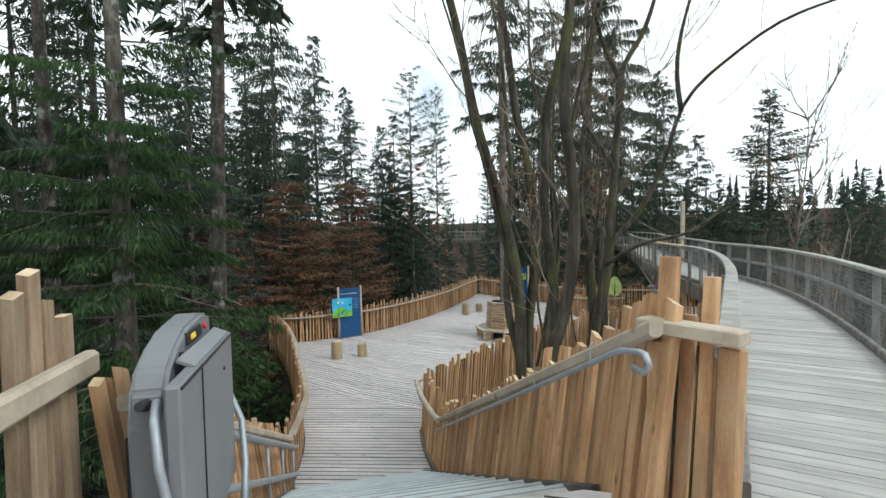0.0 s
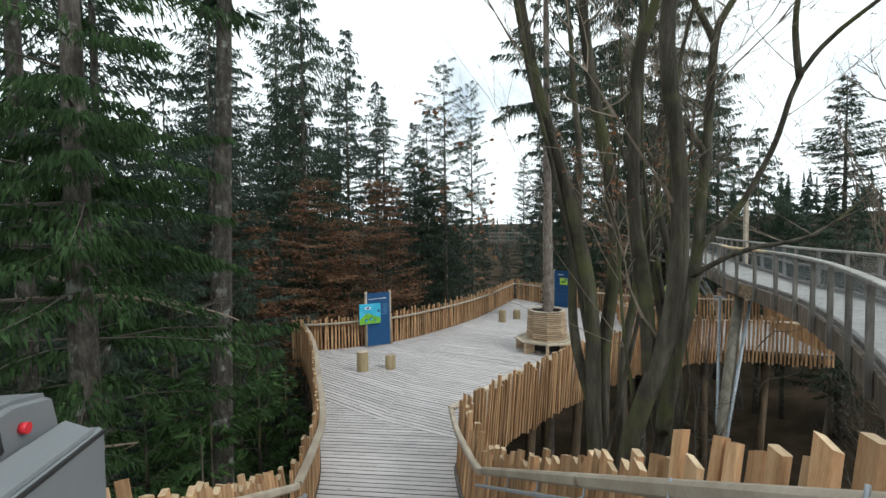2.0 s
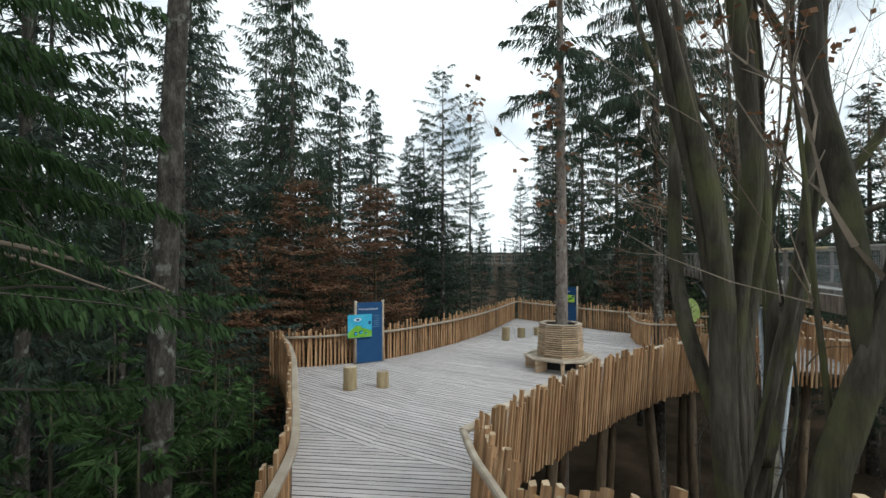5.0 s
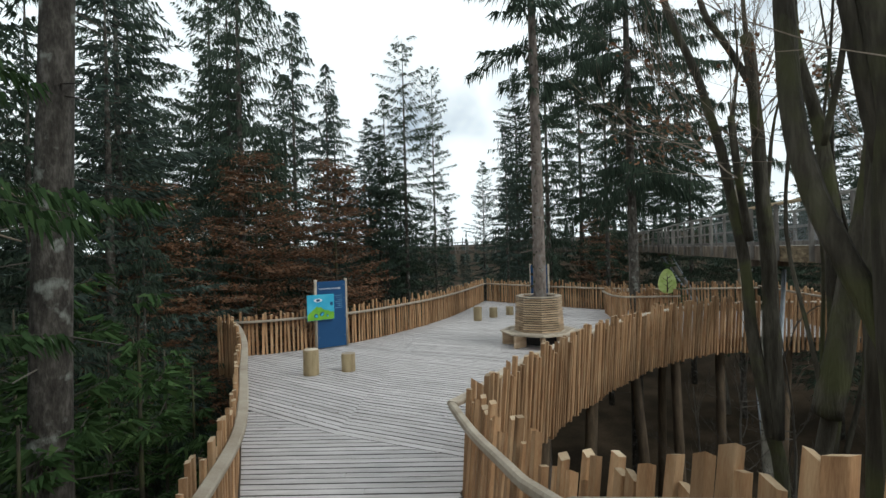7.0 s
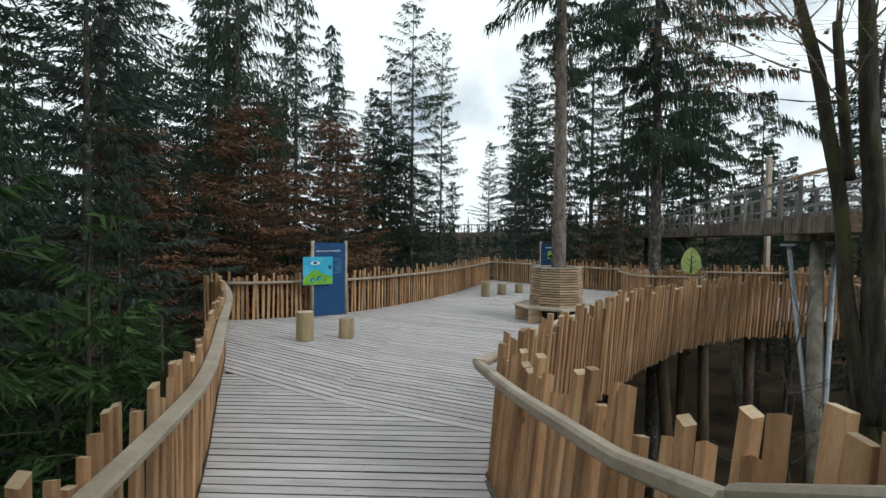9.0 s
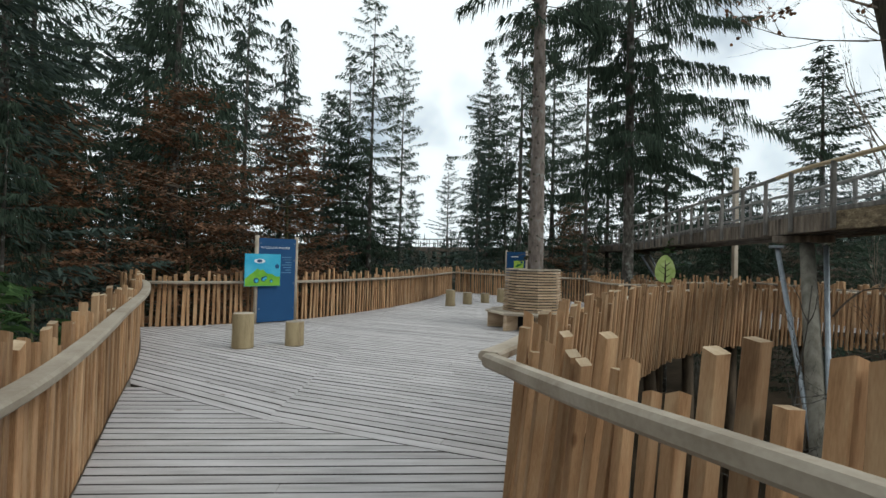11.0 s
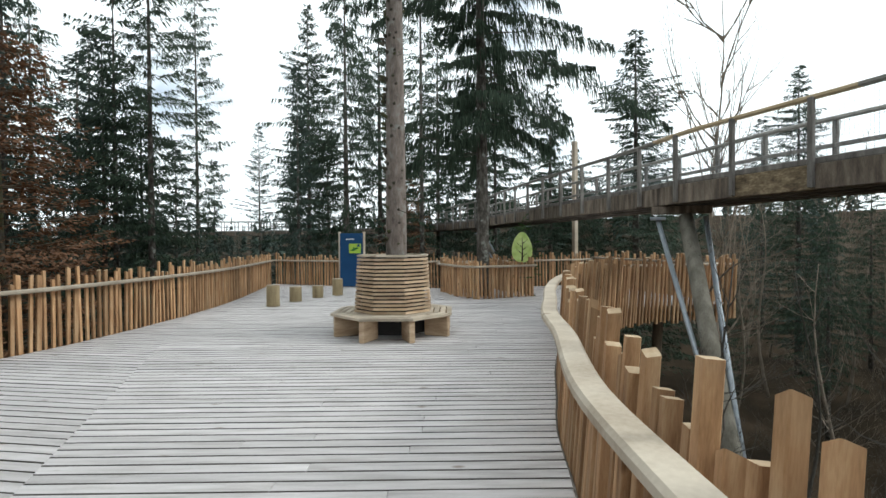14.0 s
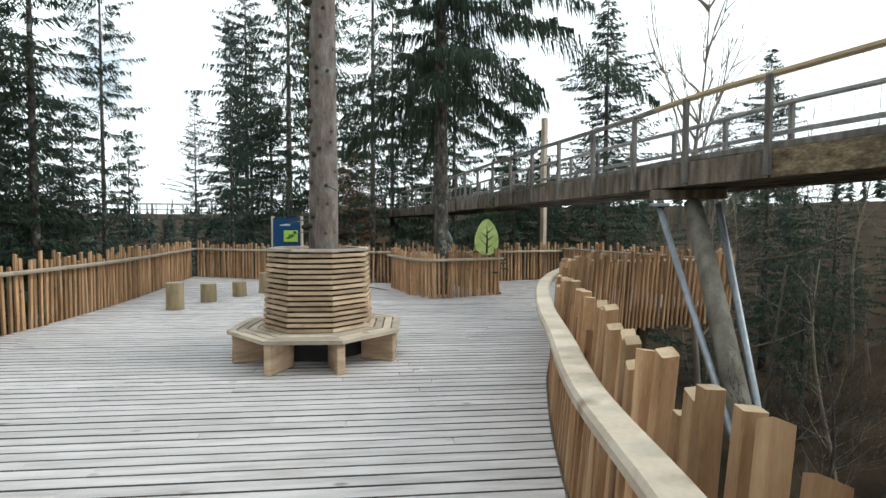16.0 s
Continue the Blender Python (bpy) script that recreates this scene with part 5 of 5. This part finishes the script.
stem_tree("bare_tree", "many-stemmed bare tree with dark mossy bark beside the stairs", [
    ([(1.45, 7.3, -7.3), (1.2, 6.95, 0.0), (1.12, 6.9, 2.6), (0.98, 6.93, 4.06), (0.64, 6.97, 5.43), (0.38, 7.0, 6.63), (0.10, 7.0, 7.8), (-0.5, 7.1, 10.4), (-0.8, 7.2, 13.0)], 0.15, 0.03),
    ([(1.12, 6.93, 1.2), (1.27, 7.04, 3.4), (1.33, 7.0, 4.5), (1.10, 6.96, 6.0), (0.86, 6.95, 7.6), (0.6, 7.0, 11.0)], 0.10, 0.025),
    ([(1.2, 6.5, -7.3), (1.2, 6.25, 1.0), (1.27, 6.20, 2.3), (1.48, 6.10, 3.28), (1.62, 6.06, 4.2), (1.60, 6.06, 5.0), (1.55, 6.1, 5.9), (1.7, 6.3, 8.5), (1.9, 6.5, 12.0)], 0.16, 0.035),
    ([(1.45, 6.12, 3.0), (1.36, 6.42, 4.6), (1.40, 6.46, 5.9), (1.66, 6.4, 7.2), (1.95, 6.4, 10.0)], 0.085, 0.02),
    ([(1.5, 7.4, -7.2), (1.55, 7.5, 1.5), (1.75, 7.6, 4.0), (1.7, 7.6, 6.0), (2.1, 7.8, 8.5), (2.2, 7.9, 11.0)], 0.11, 0.02),
    ([(1.12, 6.9, 2.2), (0.95, 7.3, 3.6), (1.05, 7.5, 5.5), (0.8, 7.7, 8.5)], 0.07, 0.015),
], 1, dark_bark, twigs=8, leaves=300, depth=2, twig_len=1.9, thin_stems=9)
stem_tree("bare_tree", "bare tree with a long arching limb reaching over the walkway", [
    ([(2.7, 9.3, -7.3), (2.62, 9.25, -0.5), (2.69, 9.21, 1.2), (2.88, 9.03, 2.6), (3.05, 8.95, 4.0), (3.55, 8.8, 4.65), (3.97, 8.63, 5.6), (4.29, 8.48, 6.63), (4.87, 8.16, 7.23), (5.5, 7.75, 7.64), (6.32, 7.1, 7.8)], 0.125, 0.02),
    ([(2.66, 9.2, 1.3), (2.86, 9.1, 2.6), (3.06, 9.02, 3.75), (3.15, 9.0, 4.85), (3.27, 9.0, 6.1), (3.3, 9.0, 7.2), (3.75, 9.0, 8.0), (4.2, 9.0, 9.5)], 0.13, 0.03),
    ([(3.3, 9.0, 7.05), (2.92, 9.0, 7.8), (2.6, 9.0, 9.2)], 0.065, 0.02),
    ([(3.2, 9.0, 5.4), (2.7, 9.1, 6.4), (2.62, 9.1, 7.0)], 0.06, 0.045),
    ([(2.95, 9.5, -7.3), (2.75, 9.3, 0.0), (2.82, 9.25, 2.0), (2.85, 9.35, 3.76), (2.7, 9.5, 5.0), (2.9, 9.6, 7.0), (3.2, 9.7, 10.5)], 0.125, 0.03),
    ([(4.20, 8.52, 6.4), (4.05, 8.45, 7.3), (4.25, 8.4, 8.4), (4.6, 8.3, 9.6)], 0.05, 0.012),
    ([(3.0, 8.98, 3.7), (3.5, 8.6, 4.1), (4.2, 8.3, 4.3), (4.9, 8.2, 4.9)], 0.05, 0.012),
], 2, dark_bark, twigs=7, leaves=480, depth=2, twig_len=1.9, thin_stems=9)
stem_tree("bare_tree", "leaning bare tree with a sawn-off limb behind the open bay", [
    ([(4.0, 11.6, -7.3), (3.95, 11.5, -1.0), (3.74, 11.44, 0.4), (3.62, 11.5, 1.3), (3.48, 11.6, 3.1), (3.13, 11.82, 5.18), (2.76, 12.0, 6.3), (2.3, 12.2, 8.0), (2.2, 12.2, 10.0)], 0.15, 0.03),
    ([(3.80, 11.42, 0.2), (3.78, 11.4, 2.0), (3.71, 11.45, 3.9), (3.66, 11.49, 5.3), (3.60, 11.5, 5.75)], 0.125, 0.085),
    ([(3.67, 11.48, 5.0), (3.4, 11.65, 5.7), (3.12, 11.8, 6.4), (2.9, 11.9, 8.2)], 0.06, 0.02),
    ([(3.55, 11.5, 2.9), (3.35, 11.4, 3.9), (3.3, 11.4, 4.6)], 0.07, 0.05),
], 3, dark_bark, twigs=6, leaves=60, depth=2, thin_stems=3)


def bare_kind(seed, height, r, spread, bark=None, r0=0.022):
    rr = random.Random(seed)
    sticks, ends = [], []
    line = [Vector((0.25 * math.sin(k * 0.8 + seed), 0.25 * math.cos(k * 0.7 + seed), height * k / 10)) for k in range(11)]
    bm = tube(line, [max(0.015, r * (1 - k / 10.5)) for k in range(11)], 8)
    me = bpy.data.meshes.new("trunk")
    bm.to_mesh(me)
    bm.free()
    me.materials.append(bark or twig_bark)
    for k in range(26):
        p = line[rr.randrange(2, 10)].lerp(line[10], rr.uniform(0, 0.2))
        d = Vector((rr.uniform(-1, 1), rr.uniform(-1, 1), rr.uniform(0.2, 1.0)))
        twig_cloud(rr, p, d, spread * rr.uniform(0.5, 1.1), 2, sticks, ends, 0.55, r0=r0)
    return me, sticks_mesh("twigs", sticks, bark or twig_bark, 0.014), ends


BARE = [bare_kind(51, 11.0, 0.11, 2.0), bare_kind(52, 12.5, 0.09, 1.7), bare_kind(53, 11.5, 0.09, 1.6, dead_twig), bare_kind(54, 12.5, 0.14, 2.6, None, 0.05)]
br = random.Random(5)
n_bare = 0
while n_bare < 66:
    x, y = br.uniform(9, 40), br.uniform(-3, 30)
    near_path = min((p.x - x) ** 2 + (p.y - y) ** 2 for p in upper_l) < 9
    if near_path or (x < 16 and y > 17.5) or (x < 11 and y < 10):
        continue
    n_bare += 1
    me, tw, _ = BARE[n_bare % 2]
    k = br.uniform(0.55, 1.05)
    th = thing("bare_tree", "thin leafless grey-brown tree on the slope", "tree", "bare trees on the slope", m=pose(x, y, ground_height(x, y) - 0.2, br.uniform(-4, 4), br.uniform(-4, 4), br.uniform(0, 360)) @ Matrix.Diagonal((k, k, k, 1)))
    part("trunk", me, None, th)
    part("twig_growth", tw, None, th)["kind"] = "stuff"
for i, (x, y) in enumerate(((5.6, 13.4), (7.2, 12.0), (6.4, 15.6), (9.4, 14.6), (10.8, 16.4), (4.4, 15.0), (11.8, 13.2), (9.8, 11.2), (13.4, 15.6), (12.6, 10.4), (8.4, 9.4))):
    g = ground_height(x, y)
    k = (br.uniform(0.0, 1.9) - g) / 11.5
    th = thing("bare_tree", "thin leafless tree growing below the deck", "tree", "bare trees on the slope", m=pose(x, y, g - 0.2, br.uniform(-5, 5), br.uniform(-5, 5), 70 * i) @ Matrix.Diagonal((k, k, k, 1)))
    part("trunk", BARE[2][0], None, th)
    part("twig_growth", BARE[2][1], None, th)["kind"] = "stuff"
for x, y, top, k in ((16.0, 21.8, 10.4, 3), (19.5, 44.0, 11.0, 0), (25.5, 22.0, 9.0, 0)):
    g = ground_height(x, y)
    s = (top - g) / 12.5
    th = thing("bare_tree", "tall leafless tree standing above the footbridge", "tree", "bare trees on the slope", m=pose(x, y, g, 0, 0, 40 * k) @ Matrix.Diagonal((0.6 * s, 0.6 * s, s, 1)))
    part("trunk", BARE[k][0], None, th)
    part("twig_growth", BARE[k][1], None, th)["kind"] = "stuff"


def rust_beech(x, y, low, high, reach, seed):
    """A young beech that keeps its rust-brown leaves, in level layers."""
    rr = np.random.RandomState(seed)
    g = ground_height(x, y) - 0.2
    th = thing("beech", "beech keeping rust-brown dry leaves in level layers", "tree", "rust-leaved beeches")
    part("trunk", tube([(x, y, g), (x + 0.1, y, (g + high) / 2), (x, y + 0.1, high)], [0.14, 0.09, 0.015], 10), dark_bark, th)
    sticks, b, t, s = [], [], [], []
    z = low
    while z < high:
        f = (z - low) / (high - low)
        for k in range(7):
            az, ln = rr.uniform(0, 6.28), reach * (1 - 0.75 * f ** 1.3) * rr.uniform(0.5, 1.1)
            o, lat = np.array([math.cos(az), math.sin(az), 0]), np.array([-math.sin(az), math.cos(az), 0])
            foot = np.array([x, y, z])
            end = foot + o * ln + np.array([0, 0, ln * rr.uniform(0.0, 0.25)])
            sticks.append((Vector(foot), Vector(end), 0.02))
            for q in range(int(ln * 60)):
                u = rr.uniform(0.2, 1.0) ** 0.8
                p = foot + (end - foot) * u + lat * rr.normal() * 0.32 * (0.4 + u) + np.array([0, 0, rr.normal() * 0.06])
                v = o * rr.uniform(0.2, 1) + lat * rr.uniform(-1, 1) + np.array([0, 0, rr.uniform(-0.5, 0.1)])
                v = v / np.linalg.norm(v) * rr.uniform(0.07, 0.15)
                b.append(p)
                t.append(p + v)
                s.append(np.cross(v, [rr.normal() * 0.4, rr.normal() * 0.4, 1]) * 0.36)
        z += 0.33
    part("twig_growth", sticks_mesh("branches", sticks, twig_bark), None, th)["kind"] = "stuff"
    part("foliage", slivers_mesh("foliage", b, t, s, rust_leaf), None, th)["kind"] = "stuff"


rust_beech(-7.4, 23.6, -2.0, 6.6, 3.6, 1)
rust_beech(-5.0, 26.6, -1.5, 7.0, 3.2, 2)
rust_beech(-9.6, 20.6, -2.5, 5.2, 3.0, 3)
rust_beech(11.0, 38.0, -1.5, 6.0, 2.4, 4)


def fallen_branch(points, r, label):
    th = thing("dead_branch", label, "branch")
    line = smooth_line(points, 0.2)
    part("limb", tube(line, [max(0.006, r * (1 - 0.8 * i / len(line))) for i in range(len(line))], 7), twig_bark, th)
    rr = random.Random(len(points))
    sticks, ends = [], []
    for p in line[3::3]:
        twig_cloud(rr, p, Vector((rr.uniform(-1, 1), rr.uniform(-1, 1), rr.uniform(-0.6, 0.5))), 0.5, 1, sticks, ends)
    part("twig_growth", sticks_mesh("twigs", sticks, twig_bark), None, th)["kind"] = "stuff"


fallen_branch([(-5.9, 7.8, 3.85), (-5.2, 8.43, 3.53), (-4.71, 8.79, 3.25), (-4.27, 9.08, 3.04)], 0.03, "pale dead branch reaching towards a spruce trunk")
fallen_branch([(-4.9, 5.9, 2.2), (-4.29, 6.42, 2.17), (-4.11, 6.59, 2.13), (-3.93, 6.75, 2.1)], 0.035, "broken pale branch beside the stairs")
fallen_branch([(8.62, 17.25, -0.8), (8.69, 17.15, -0.46), (8.79, 16.96, -0.28), (8.97, 16.56, -0.08), (9.12, 16.22, 0.15)], 0.025, "pale bare branch below the footbridge")
fallen_branch([(8.60, 17.3, 0.6), (8.72, 17.1, 0.94), (8.86, 16.8, 1.24), (9.02, 16.45, 1.3), (9.23, 15.92, 1.58)], 0.025, "pale bare branch below the footbridge")
fallen_branch([(-5.05, 6.2, 3.75), (-4.3, 6.9, 3.72), (-3.6, 7.6, 3.45), (-3.3, 7.9, 3.25)], 0.035, "long bare dead branch reaching out of the spruce")


def far_wood():
    """The wood that closes the horizon, beyond the trees that can be told apart."""
    rr = np.random.RandomState(77)
    b, t, s = [], [], []
    for _ in range(520):
        ang, d = rr.uniform(0, 6.283), rr.uniform(62, 150)
        x, y = 4 + d * math.cos(ang), 18 + d * math.sin(ang)
        g = ground_height(x, y)
        h = rr.uniform(12, 18) if d < 90 else rr.uniform(13, 20)
        if 0.2 < ang < 1.15 or ang > 6.0 or ang < 0.3:
            h *= 0.55
        elif 1.15 < ang < 2.1:
            h *= 0.55
        for k in range(140):
            f = rr.rand() ** 0.8
            az, r = rr.uniform(0, 6.283), (1 - f) * h * 0.22 * rr.uniform(0.5, 1.1)
            p = np.array([x, y, g + h * (0.12 + 0.88 * f)])
            v = np.array([math.cos(az) * r, math.sin(az) * r, -0.35 * r - 0.2])
            b.append(p)
            t.append(p + v)
            s.append(np.cross(v, [0, 0, 1]) * 0.0 + np.array([-math.sin(az), math.cos(az), 0.3]) * (0.16 + 0.19 * r))
    # distance haze comes from the needle colour alone
    ob = new("far_wood", quads_mesh("far_wood", b, t, s, needles_hazed))
    tagged(ob, "distant dark spruce wood closing the horizon", "woodland", kind="stuff")


far_wood()
